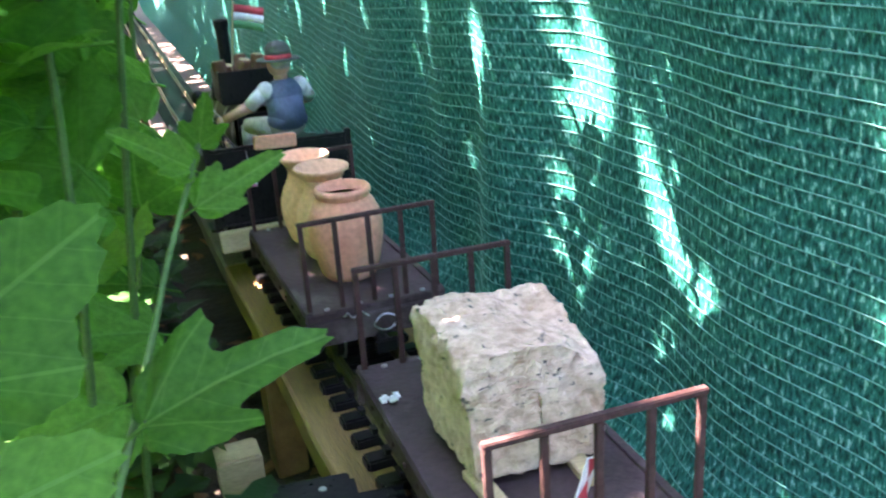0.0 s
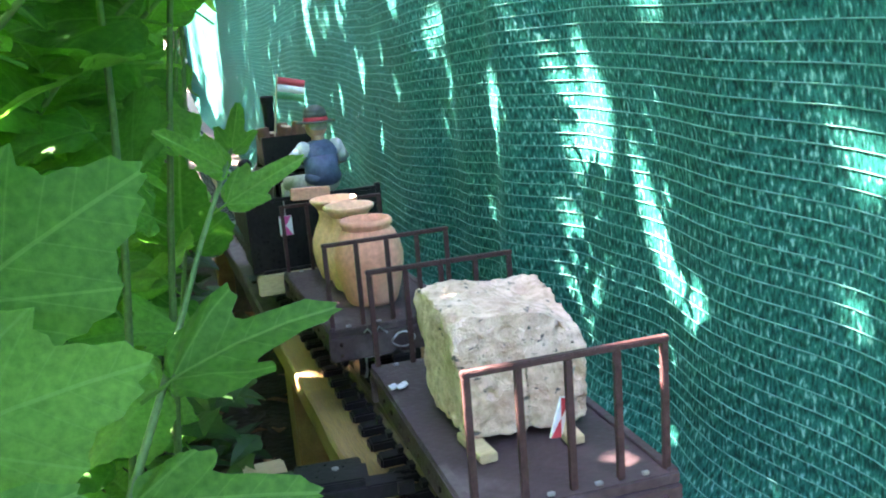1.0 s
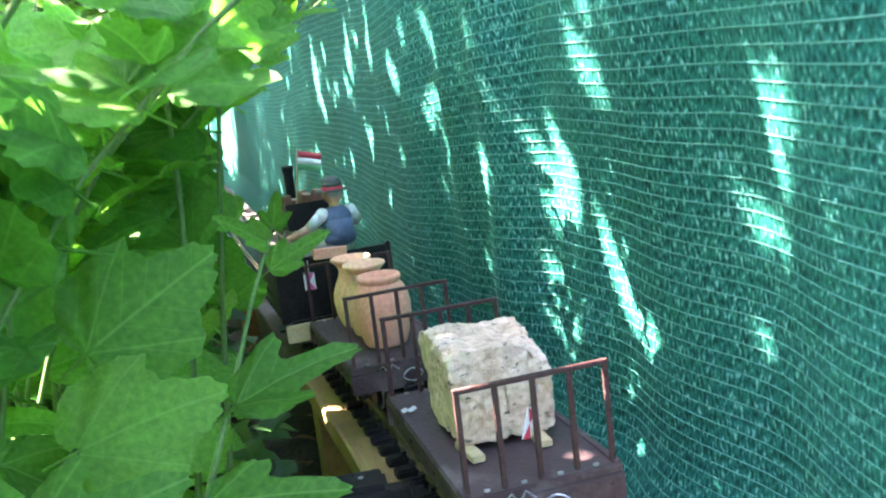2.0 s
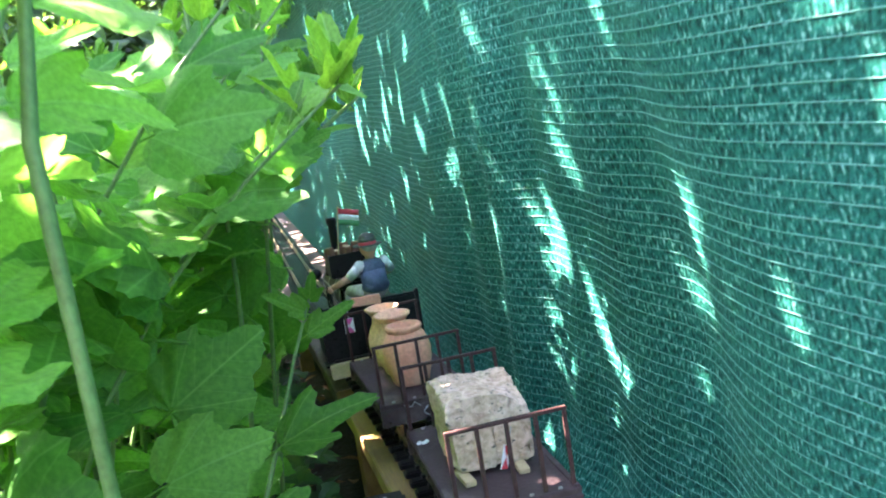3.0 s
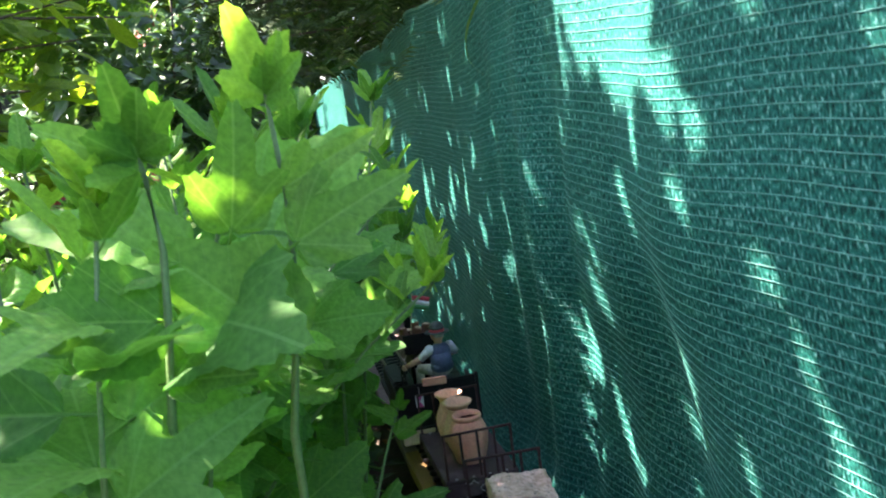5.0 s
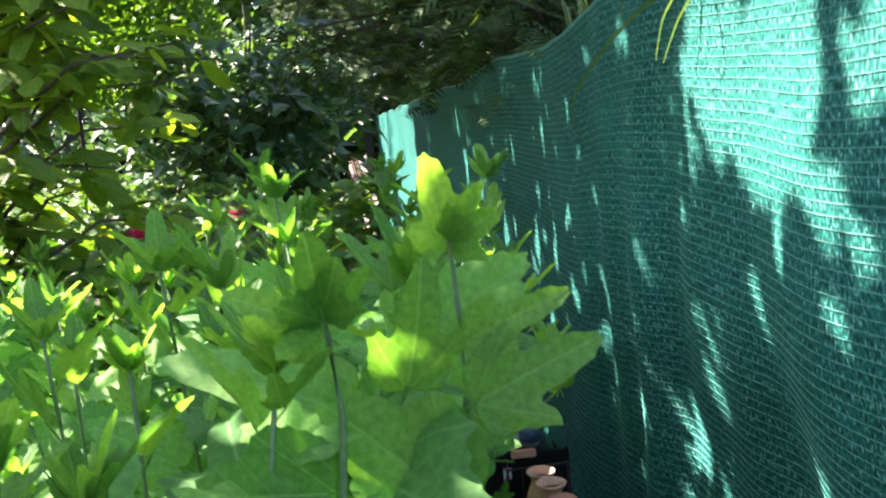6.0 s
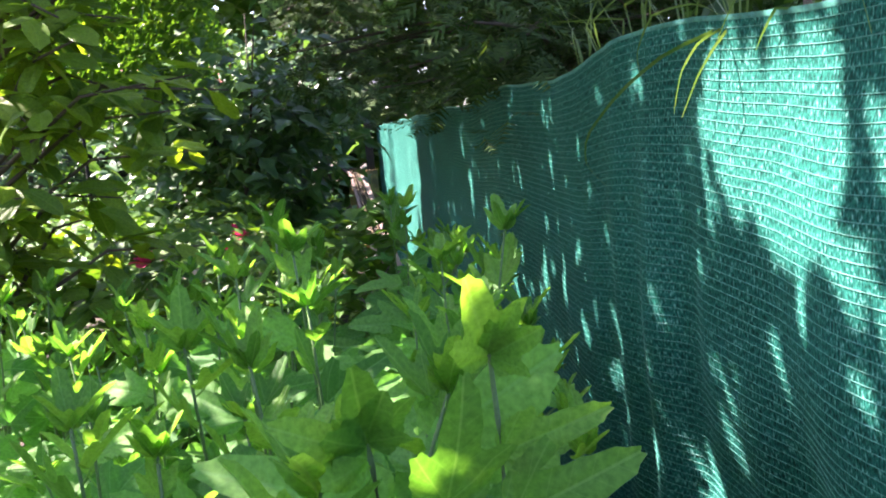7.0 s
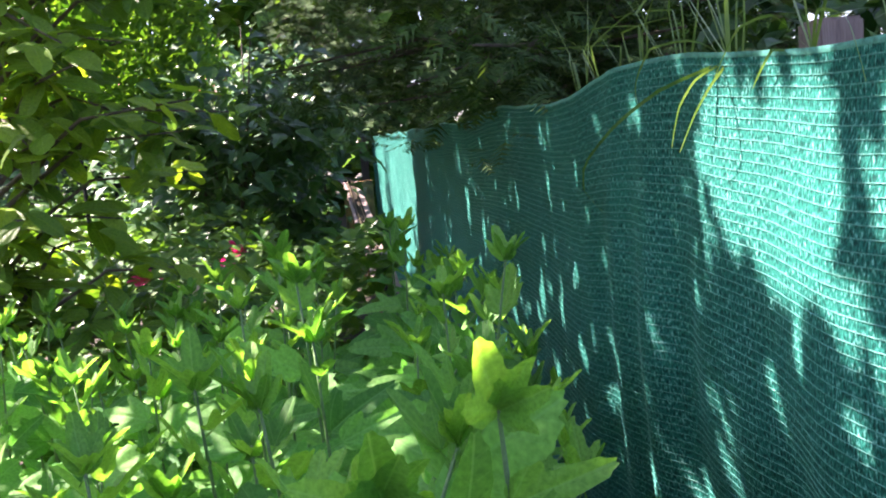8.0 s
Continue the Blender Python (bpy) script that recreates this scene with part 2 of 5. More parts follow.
def tube(bm, pts, r, r2=None, seg=7):
    """A bent, tapering tube through pts."""
    pts = [Vector(p) for p in pts]
    rings = []
    for i, p in enumerate(pts):
        d = (pts[min(i + 1, len(pts) - 1)] - pts[max(i - 1, 0)]).normalized()
        q = d.to_track_quat("Z", "Y")
        k = r if r2 is None else r + (r2 - r) * i / (len(pts) - 1)
        rings.append([bm.verts.new(p + q @ Vector((k * math.cos(a), k * math.sin(a), 0))) for a in (math.tau * j / seg for j in range(seg))])
    for a, b in zip(rings, rings[1:]):
        for j in range(seg):
            bm.faces.new((a[j], a[(j + 1) % seg], b[(j + 1) % seg], b[j]))
    bm.faces.new(rings[0][::-1])
    bm.faces.new(rings[-1])
    return bm


def lathe(bm, prof, seg=36, wob=0.0, rnd=None):
    rings = []
    for r, z in prof:
        rings.append([bm.verts.new(((r + wob * noise.noise((math.cos(a) * 2, math.sin(a) * 2, z * 60))) * math.cos(a),
                                    (r + wob * noise.noise((math.cos(a) * 2, math.sin(a) * 2, z * 60 + 9))) * math.sin(a), z)) for a in (math.tau * j / seg for j in range(seg))])
    for a, b in zip(rings, rings[1:]):
        for j in range(seg):
            bm.faces.new((a[j], a[(j + 1) % seg], b[(j + 1) % seg], b[j]))
    bm.faces.new(rings[0][::-1])
    bm.faces.new(rings[-1])
    return bm

# ---- ground, net, track ----
GROUND = -0.24


def ground_height(x, y):
    """Level under the track, gently rising far ahead."""
    far = max(0.0, y - 4.0)
    return GROUND + 0.02 * noise.noise((x * 2.1, y * 2.1, 3.0)) + 0.02 * far * min(1.0, far / 6)


gx = [-60, -30, -14, -7, -4, -2.6] + [-2 + 0.16 * i for i in range(26)] + [2.6, 4, 7, 14, 30, 60]
gy = [-60, -25, -10, -5, -3] + [-2 + 0.2 * i for i in range(36)] + [5.6, 6.5, 8, 10, 12, 15, 20, 40, 80]
gv = [(x, y, ground_height(x, min(y, 15))) for y in gy for x in gx]
gf = [(j * len(gx) + i, j * len(gx) + i + 1, (j + 1) * len(gx) + i + 1, (j + 1) * len(gx) + i) for j in range(len(gy) - 1) for i in range(len(gx) - 1)]
tagged(sheet("ground", gv, gf, M_SOIL), "dark bare garden soil with scattered leaf litter", "ground", kind="structure")

PITCH = 0.0125


def sm(t):
    t = min(1.0, max(0.0, t))
    return t * t * (3 - 2 * t)


def bell(v, c, w):
    return math.exp(-((v - c) / w) ** 2)


def net_top(y):
    return 0.715 + 0.035 * sm((y + 0.1) / 0.6) - 0.015 * bell(y, 0.9, 0.3) + 0.022 * max(0, y - 2) + 0.006 * math.sin(y * 5.1)


def net_x(y, z):
    """How far the hanging cloth stands from the middle of the track."""
    x = 0.172 + 0.030 * max(0.0, y - 1.0)
    x -= 0.042 * sm((z - 0.08) / 0.32) * bell(y, 0.05, 0.55) * (1 - 0.45 * sm((z - 0.5) / 0.2))
    fold = 0.35 + 0.65 * sm((0.75 - z) / 0.5)
    x += fold * (0.021 * bell(y, 0.03 + 0.10 * z, 0.075) - 0.015 * bell(y, -0.15 + 0.08 * z, 0.10) + 0.014 * bell(y, 0.26 + 0.05 * z, 0.08) - 0.010 * bell(y, 0.45, 0.08) + 0.010 * bell(y, 0.62 + 0.06 * z, 0.07))
    x += fold * 0.012 * math.sin(y * 40.0 + 4.0 * z) * bell(y, 0.42, 0.20)
    x += 0.012 * math.sin(y * 6.3 + 1.5 * z) * bell(y, 0.9, 0.7) + 0.006 * noise.noise((y * 3.5, z * 3.5, 1.0)) + 0.003 * noise.noise((y * 11, z * 5, 4.0))
    x -= (0.06 + 0.02 * noise.noise((y * 9, z * 6, 2.0))) * sm((-0.07 - z) / 0.15)
    if y < -0.2:
        x += 0.01 * sm((-0.2 - y) / 0.5)
    return x


NY = [-1.7 + 0.022 * i for i in range(180)] + [2.26 + 0.08 * i for i in range(94)]
ROWN = 88


def net_point(y, k, off=0.0):
    """A point of the cloth at y on the wire number k (fractions between wires)."""
    bottom = -0.27
    top = net_top(y)
    z = bottom + (top - bottom) * k / ROWN
    z += 0.012 * math.sin(y * 4.0 + 1.0) * (1 - k / ROWN) + 0.004 * noise.noise((y * 6, k * 0.08, 7.0))
    return (net_x(y, z) - off, y, z)


def shade_net():
    net = thing("shade_net", Matrix(), "green woven shade cloth hung as a garden fence", "fence netting", kind="structure")
    nv, uv = [], []
    for y in NY:
        for k in range(ROWN + 1):
            nv.append(net_point(y, k))
            uv.append((y, k))
    n1 = ROWN + 1
    nf = [(j * n1 + i, j * n1 + i + 1, (j + 1) * n1 + i + 1, (j + 1) * n1 + i) for j in range(len(NY) - 1) for i in range(ROWN)]
    sheet("cloth", nv, nf, M_NET, net, uvs=uv)
    wv, wf = [], []
    for k in range(0, ROWN + 1):
        for j, y in enumerate(NY):
            a = net_point(y, k, 0.0013)
            h = 0.0005 if k not in (0, ROWN) else 0.003
            for dz, dx in ((-h, 0.0007), (0, 0), (h, 0.0007)):
                wv.append((a[0] + dx, a[1], a[2] + dz))
            if j:
                b = len(wv) - 6
                wf += [(b, b + 1, b + 4, b + 3), (b + 1, b + 2, b + 5, b + 4)]
    tagged(sheet("knitted_wires", wv, wf, M_WIRE, net, "pale knitted threads across the cloth"), kind="stuff")
    for i, y in enumerate((-1.2, 0.085, 1.4, 2.8, 4.4, 6.2, 8.2)):
        bm = bmesh.new()
        box(bm, (net_x(y, 0.3) + 0.075, y, 0.245), (0.05, 0.042, 1.02 + 0.022 * max(0, y - 2)), 0.003)
        part("fence_post", bm, M_GREYWOOD, net, "grey weathered wooden fence post behind the cloth")


shade_net()


def track_line(y):
    """Middle of the track and its height at y."""
    x = 0.020 * min(3.0, max(0.0, y - 1.5)) + 0.005 * max(0.0, y - 4.5)
    z = 0.13 * (max(0.0, y - 4.3) - max(0.0, y - 8.3))
    return x, z


def beam(name, x0, x1, z0, z1, y0, y1, material, parent, label, seed):
    """A long worn plank that follows the track, with rounded arrises."""
    bm = bmesh.new()
    rings = []
    n = max(3, int((y1 - y0) / 0.04))
    rnd = random.Random(seed)
    for i in range(n + 1):
        y = y0 + (y1 - y0) * i / n
        tx, tz = track_line(y)
        j = [rnd.uniform(-0.0008, 0.0008) for _ in range(8)]
        c = 0.002
        prof = [(x0, z0), (x1, z0), (x1, z1 - c), (x1 - c, z1), (x0 + c, z1), (x0, z1 - c)]
        rings.append([bm.verts.new((tx + px + j[q], y, tz + pz + j[q + 1] * 0.6)) for q, (px, pz) in enumerate(prof)])
    for a, b in zip(rings, rings[1:]):
        for q in range(6):
            bm.faces.new((a[q], a[(q + 1) % 6], b[(q + 1) % 6], b[q]))
    bm.faces.new(rings[0][::-1])
    bm.faces.new(rings[-1])
    bmesh.ops.recalc_face_normals(bm, faces=bm.faces)
    return part(name, bm, material, parent, label)


def railway():
    tr = thing("track_bed", Matrix(), "raised timber bed of a garden railway beside the net", "track bed", kind="structure")
    cuts = [-1.6, 0.62, 2.5, 5.0, 9.0, 16.0]
    for i, (a, b) in enumerate(zip(cuts, cuts[1:])):
        beam("plank", -0.064, -0.026, -0.092, -0.0705, a + 0.002, b - 0.002, M_PLANK if i == 0 else M_GREYWOOD, tr, "weathered timber plank", i)
        beam("plank", 0.040, 0.088, -0.092, -0.0705, a + 0.002, b - 0.002, M_PLANK if i == 0 else M_GREYWOOD, tr, "weathered timber plank", i + 9)
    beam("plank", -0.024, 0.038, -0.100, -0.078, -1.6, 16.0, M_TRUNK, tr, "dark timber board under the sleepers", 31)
    for y in [-1.3 + 0.9 * i for i in range(12)]:
        tx, tz = track_line(y)
        for s in (-0.045, 0.064):
            bm = bmesh.new()
            h = -0.092 + tz - (ground_height(tx + s, y) - 0.03)
            box(bm, (tx + s, y, -0.092 + tz - h / 2), (0.03, 0.045, h), 0.002)
            part("trestle_leg", bm, M_PLANK, tr)
    tx, tz = track_line(8.5)
    bm = box(bmesh.new(), (tx + 0.16, 8.5, (GROUND + tz) / 2 - 0.02), (0.16, 0.10, tz - GROUND - 0.10), 0.006)
    part("pier", bm, M_PLANK, tr, "tan timber pier under the ramp")
    bm = bmesh.new()
    box(bm, (-0.105, 0.36, -0.145), (0.034, 0.03, 0.034), 0.002)
    part("timber_offcut", bm, M_PALE, tr)
    rails = thing("rail_track", Matrix(), "narrow model railway track with black sleepers and brass rails", "model track", kind="structure")
    for s in (-0.0225, 0.0225):
        bm = bmesh.new()
        prev = None
        for i in range(220):
            y = -1.6 + 0.08 * i
            tx, tz = track_line(y)
            ring = [bm.verts.new((tx + s + px, y, tz + pz)) for px, pz in
                    ((-0.004, -0.0635), (-0.004, -0.062), (-0.001, -0.061), (-0.001, -0.057), (-0.0016, -0.0565), (-0.0016, -0.0535),
                     (0.0016, -0.0535), (0.0016, -0.0565), (0.001, -0.057), (0.001, -0.061), (0.004, -0.062), (0.004, -0.0635))]
            if prev:
                for q in range(12):
                    bm.faces.new((prev[q], prev[(q + 1) % 12], ring[(q + 1) % 12], ring[q]))
            prev = ring
        bmesh.ops.recalc_face_normals(bm, faces=bm.faces)
        part("rail", bm, M_RAIL, rails)
    # sleepers: one mesh shared by all
    bm = bmesh.new()
    box(bm, (0, 0, -0.0675), (0.086, 0.0135, 0.008), 0.0015)
    for s in (-0.0225, 0.0225):
        for d in (-0.0055, 0.0055):
            box(bm, (s + d, 0, -0.0618), (0.004, 0.007, 0.004))
    first = part("sleeper", bm, M_PLASTIC, rails)
    first.location = (*[track_line(-1.0)[0]], -1.0, track_line(-1.0)[1])
    for i in range(1, 290):
        y = -1.0 + 0.0268 * i if i < 170 else 3.556 + 0.09 * (i - 170)
        ob = new("sleeper", first.data)
        ob.parent = rails
        tx, tz = track_line(y)
        ob.location = (tx, y, tz)


railway()


def switch_motor():
    """The black point motor beside the track, with its two pins."""
    t = thing("switch_motor", pose(-0.086, 0.150, -0.055, 0, 0, -8), "black plastic point motor box beside the track", "point motor")
    bm = bmesh.new()
    box(bm, (0, 0, 0.004), (0.046, 0.036, 0.019), 0.003)
    box(bm, (0, 0, 0.0142), (0.040, 0.030, 0.003), 0.001)
    part("housing", bm, M_PLASTIC, t, smooth=False)
    for s in (-0.010, 0.010):
        bm = rod(bmesh.new(), (-0.022, s, 0.002), (-0.034, s, 0.002), 0.0042, seg=12)
        part("plug_pin", bm, M_PLASTIC, t)
    bm = bmesh.new()
    box(bm, (0.033, 0.002, 0.0), (0.022, 0.014, 0.010), 0.001)
    for s in (-0.008, 0.0, 0.008):
        box(bm, (0.044, s, 0.002), (0.010, 0.004, 0.008), 0.0005)
    part("throw_arm", bm, M_PLASTIC, t)
    bm = rod(bmesh.new(), (0.004, 0.002, 0.015), (0.004, 0.002, 0.0165), 0.0022, seg=10)
    part("screw", bm, M_STEEL, t)


switch_motor()

# ---- train ----
def railing(wagon, y):
    r = new("end_railing")
    r.parent = wagon
    r.location = (0, y, 0)
    r.empty_display_size = 0.02
    bm = box(bmesh.new(), (0, 0, 0.0640), (0.0985, 0.0040, 0.0030), 0.0005)
    part("top_bar", bm, M_BAR, r)
    for i in range(5):
        x = -0.0472 + 0.0236 * i
        bm = box(bmesh.new(), (x, 0, 0.0312), (0.0034, 0.0030, 0.0625), 0.0004)
        part("post", bm, M_BAR, r)
    for i in range(4):
        bm = box(bmesh.new(), (-0.0354 + 0.0236 * i, -0.0014, 0.0009), (0.0036, 0.0022, 0.0018), 0.0004)
        part("bracket", bm, M_STEEL, r, "worn steel fixing clip")


def wagon(y0, label, yaw=0.0):
    """Flat wagon, 0.22 m long, its rear railing at y0."""
    w = thing("flat_wagon", pose(0, y0, 0, 0, 0, yaw), label, "model wagon", "wagons of the train")
    L = 0.200
    bm = bmesh.new()
    box(bm, (0, L / 2, -0.0035), (0.1035, L + 0.009, 0.006), 0.0008)
    part("deck", bm, M_DECK, w)
    for x in (-0.0485, 0.0485):
        part("deck_edge", box(bmesh.new(), (x, L / 2, 0.0006), (0.0050, L + 0.008, 0.0014), 0.0004), M_DECK, w)
    for s in (-1, 1):
        bm = box(bmesh.new(), (s * 0.0455, L / 2, -0.0155), (0.006, L + 0.002, 0.017), 0.0008)
        for i in range(9):
            box(bm, (s * 0.0492, 0.012 + i * 0.021, -0.0155), (0.0012, 0.0022, 0.0022))
        part("side_sill", bm, M_DECK, w)
        y = -0.0035 if s < 0 else L + 0.0035
        bm = box(bmesh.new(), (0, y, -0.0155), (0.104, 0.0055, 0.0185), 0.0008)
        part("end_beam", bm, M_DECK, w)
        for x in (-0.043, 0.043):
            for z in (-0.011, -0.020):
                part("bolt", ball(bmesh.new(), (x, y + (-0.003 if s < 0 else 0.003), z), (0.0016, 0.0012, 0.0016), 8), M_BAR, w)
        # axle guards and wheels
        for ay in (0.036, L - 0.036):
            bm = box(bmesh.new(), (s * 0.036, ay, -0.031), (0.006, 0.028, 0.016), 0.0012)
            box(bm, (s * 0.0395, ay, -0.036), (0.004, 0.013, 0.012), 0.001)
            box(bm, (s * 0.036, ay, -0.0255), (0.005, 0.044, 0.003), 0.0008)
            part("axle_guard", bm, M_PLASTIC, w)
            wheel = part("wheel", rod(bmesh.new(), (s * 0.0205, ay, -0.0385), (s * 0.0255, ay, -0.0385), 0.0150, seg=24), M_BLACK, w)
            part("flange", rod(bmesh.new(), (s * 0.0190, ay, -0.0385), (s * 0.0204, ay, -0.0385), 0.0172, seg=24), M_STEEL, wheel)
        # draw gear
        bm = rod(bmesh.new(), (0, y, -0.026), (0, y + (-0.016 if s < 0 else 0.016), -0.026), 0.0042, seg=10)
        box(bm, (0, y + (-0.018 if s < 0 else 0.018), -0.026), (0.018, 0.004, 0.010), 0.001)
        part("coupler", bm, M_BLACK, w)
    part("axle", rod(bmesh.new(), (-0.03, 0.036, -0.0385), (0.03, 0.036, -0.0385), 0.002), M_STEEL, w)
    part("axle", rod(bmesh.new(), (-0.03, L - 0.036, -0.0385), (0.03, L - 0.036, -0.0385), 0.002), M_STEEL, w)
    railing(w, 0.0)
    railing(w, L - 0.002)
    # wire loop over the coupler
    bm = tube(bmesh.new(), [(0.009 * math.cos(a) + 0.004, -0.0095 - 0.0015 * math.sin(3 * a), -0.014 + 0.0055 * math.sin(a)) for a in (math.tau * i / 22 for i in range(23))], 0.0008, seg=5)
    part("wire_loop", bm, M_STEEL, w, "thin bright wire loop")
    bm = tube(bmesh.new(), [(-0.026 + 0.003 * i, -0.009, -0.004 + 0.003 * math.sin(i * 1.9)) for i in range(7)], 0.0007, seg=5)
    part("wire_tail", bm, M_STEEL, w)
    return w


stone_wagon = wagon(0.0, "brown metal flat wagon with end railings carrying a stone", -2.5)
pot_wagon = wagon(0.298, "brown metal flat wagon with end railings carrying clay pots")
bm = bmesh.new()
for i in range(5):
    box(bm, (-0.041 + 0.0022 * i, 0.158 + 0.002 * math.sin(i * 2), 0.0019), (0.0028, 0.006, 0.0008), 0)
chip = part("paper_scrap", bm, M_WHITE)
tagged(chip, "small torn scrap of white paper on the wagon deck", "scrap")


def stone_block():
    bm = bmesh.new()
    bmesh.ops.create_cube(bm, size=1, matrix=Matrix.Diagonal((0.072, 0.068, 0.064, 1)))
    bmesh.ops.subdivide_edges(bm, edges=bm.edges, cuts=37, use_grid_fill=True)
    for v in bm.verts:
        p = v.co.copy()
        e = Vector((p.x / 0.037, p.y / 0.037, p.z / 0.033))
        # worn arrises
        n2 = sorted(abs(c) for c in e)
        wear = max(0.0, n2[1] - 0.80) / 0.2
        p *= 1 - 0.018 * wear * wear - (0.03 * max(0, n2[0] - 0.75) / 0.25)
        top = sm((p.z + 0.0) / 0.033)
        # a broken hollow in the front upper corner on the far side
        p.z -= 0.016 * top * bell(e.x, 1.0, 0.5) * bell(e.y, -1.0, 0.9)
        p.z -= 0.006 * top * bell(e.x, 0.5, 0.35) * bell(e.y, 0.2, 0.5)
        p.z += 0.004 * top * bell(e.x, -0.6, 0.5) * bell(e.y, 0.5, 0.6)
        p.x -= 0.004 * (1 - e.z) * 0.5 * (1 if e.x < 0 else -0.3) * -1
        n = v.normal
        d = 0.0020 * noise.noise(p * 24) + 0.0013 * noise.noise(p * 70 + Vector((3, 1, 2))) + 0.0011 * noise.noise(p * 170) + 0.0008 * noise.noise(p * 380)
        pit = noise.noise(p * 130 + Vector((7, 7, 1)))
        if pit > 0.30:
            d -= 0.0040 * (pit - 0.30) / 0.3
        v.co = p + n * d
    ob = part("stone_block", bm, M_STONE, smooth=True)
    ob.matrix_world = pose(0.004, 0.092, 0.0366, 0, 0, -1.5)
    tagged(ob, "rough pale pitted limestone block resting on two wooden wedges", "stone")


stone_block()
for x, y, a in ((-0.0250, 0.057, 2), (0.0230, 0.055, -5)):
    bm = box(bmesh.new(), (0, 0, 0.0026), (0.0092, 0.032, 0.0048), 0.0006)
    ob = part("wooden_wedge", bm, M_PALE)
    ob.matrix_world = pose(x, y, 0, 0, 0, a)
    tagged(ob, "small pale wooden wedge under the stone", "wedge", "wedges under the stone")


def signal_plate(m, label, red):
    """Small hanging plate: white with two coloured triangles meeting at their tips."""
    t = thing("signal_plate", m, label, "signal plate")
    bm = box(bmesh.new(), (0, 0, -0.011), (0.013, 0.0008, 0.020), 0)
    part("plate", bm, M_WHITE, t)
    bm = bmesh.new()
    for s in (-1, 1):
        for f in (-0.0007, 0.0007):
            vs = [bm.verts.new(p) for p in ((-0.0062, f, -0.011 + s * 0.0098), (0.0062, f, -0.011 + s * 0.0098), (0, f, -0.011))]
            bm.faces.new(vs)
    part("triangle", bm, red, t)
    bm = tube(bmesh.new(), [(0, 0, -0.002), (0.0006, 0, 0.006), (0, -0.001, 0.014)], 0.0006, seg=5)
    part("hanger", bm, M_STEEL, t)


signal_plate(pose(0.0005, 0.0045, 0.044, 8, 14, 14) @ Matrix.Diagonal((0.5, 1, 1.0, 1)), "red and white signal plate hanging from the wagon railing", M_RED)
signal_plate(pose(-0.036, 0.557, 0.046, 0, 0, 2), "pink and white signal plate on the engine's rear panel", M_PINK)


def pot(m, prof, neck, material, label):
    """Hollow thrown pot: body up to the neck, then its rim."""
    t = thing("clay_pot", m, label, "clay pot", "pots on the wagon")
    low, high = prof[:neck + 1], prof[neck:]
    part("body", lathe(bmesh.new(), low + [(r - 0.0028, z) for r, z in low[::-1] if z > 0.006], 40, 0.0006), material, t, smooth=True)
    part("rim", lathe(bmesh.new(), high + [(high[0][0] - 0.0030, high[0][1])], 40, 0.0003), material, t, smooth=True)


JAR = [(0.0195, 0.0), (0.0212, 0.003), (0.0250, 0.016), (0.0278, 0.030), (0.0282, 0.040), (0.0262, 0.050), (0.0226, 0.058), (0.0198, 0.0615), (0.0196, 0.063), (0.0212, 0.0645), (0.0214, 0.067), (0.0198, 0.069), (0.0180, 0.0690)]
VASE = [(0.0170, 0.0), (0.0186, 0.003), (0.0218, 0.014), (0.0238, 0.026), (0.0232, 0.036), (0.0196, 0.046), (0.0158, 0.054), (0.0148, 0.059), (0.0158, 0.064), (0.0192, 0.0685), (0.0218, 0.0705), (0.0222, 0.0725), (0.0208, 0.0735), (0.0186, 0.0725)]
pot(pose(0.000, 0.358, 0), JAR, 7, M_CLAY, "orange unglazed clay jar with a wide rim")
pot(pose(-0.002, 0.409, 0), VASE, 8, M_CLAYPALE, "pale clay vase with a narrow neck and flared rim")
pot(pose(-0.005, 0.456, 0) @ Matrix.Diagonal((0.98, 0.98, 1.0, 1)), VASE, 8, M_CLAYPALE, "pale clay vase with a flared rim, foremost of three")
bm = box(bmesh.new(), (0, 0, 0.004), (0.040, 0.008, 0.012), 0.0008)
ob = part("clay_tile", bm, M_CLAY)
ob.matrix_world = pose(-0.008, 0.558, 0.0605, 0, 3, 3)
tagged(ob, "small flat terracotta tile on the engine's rear wall", "tile")


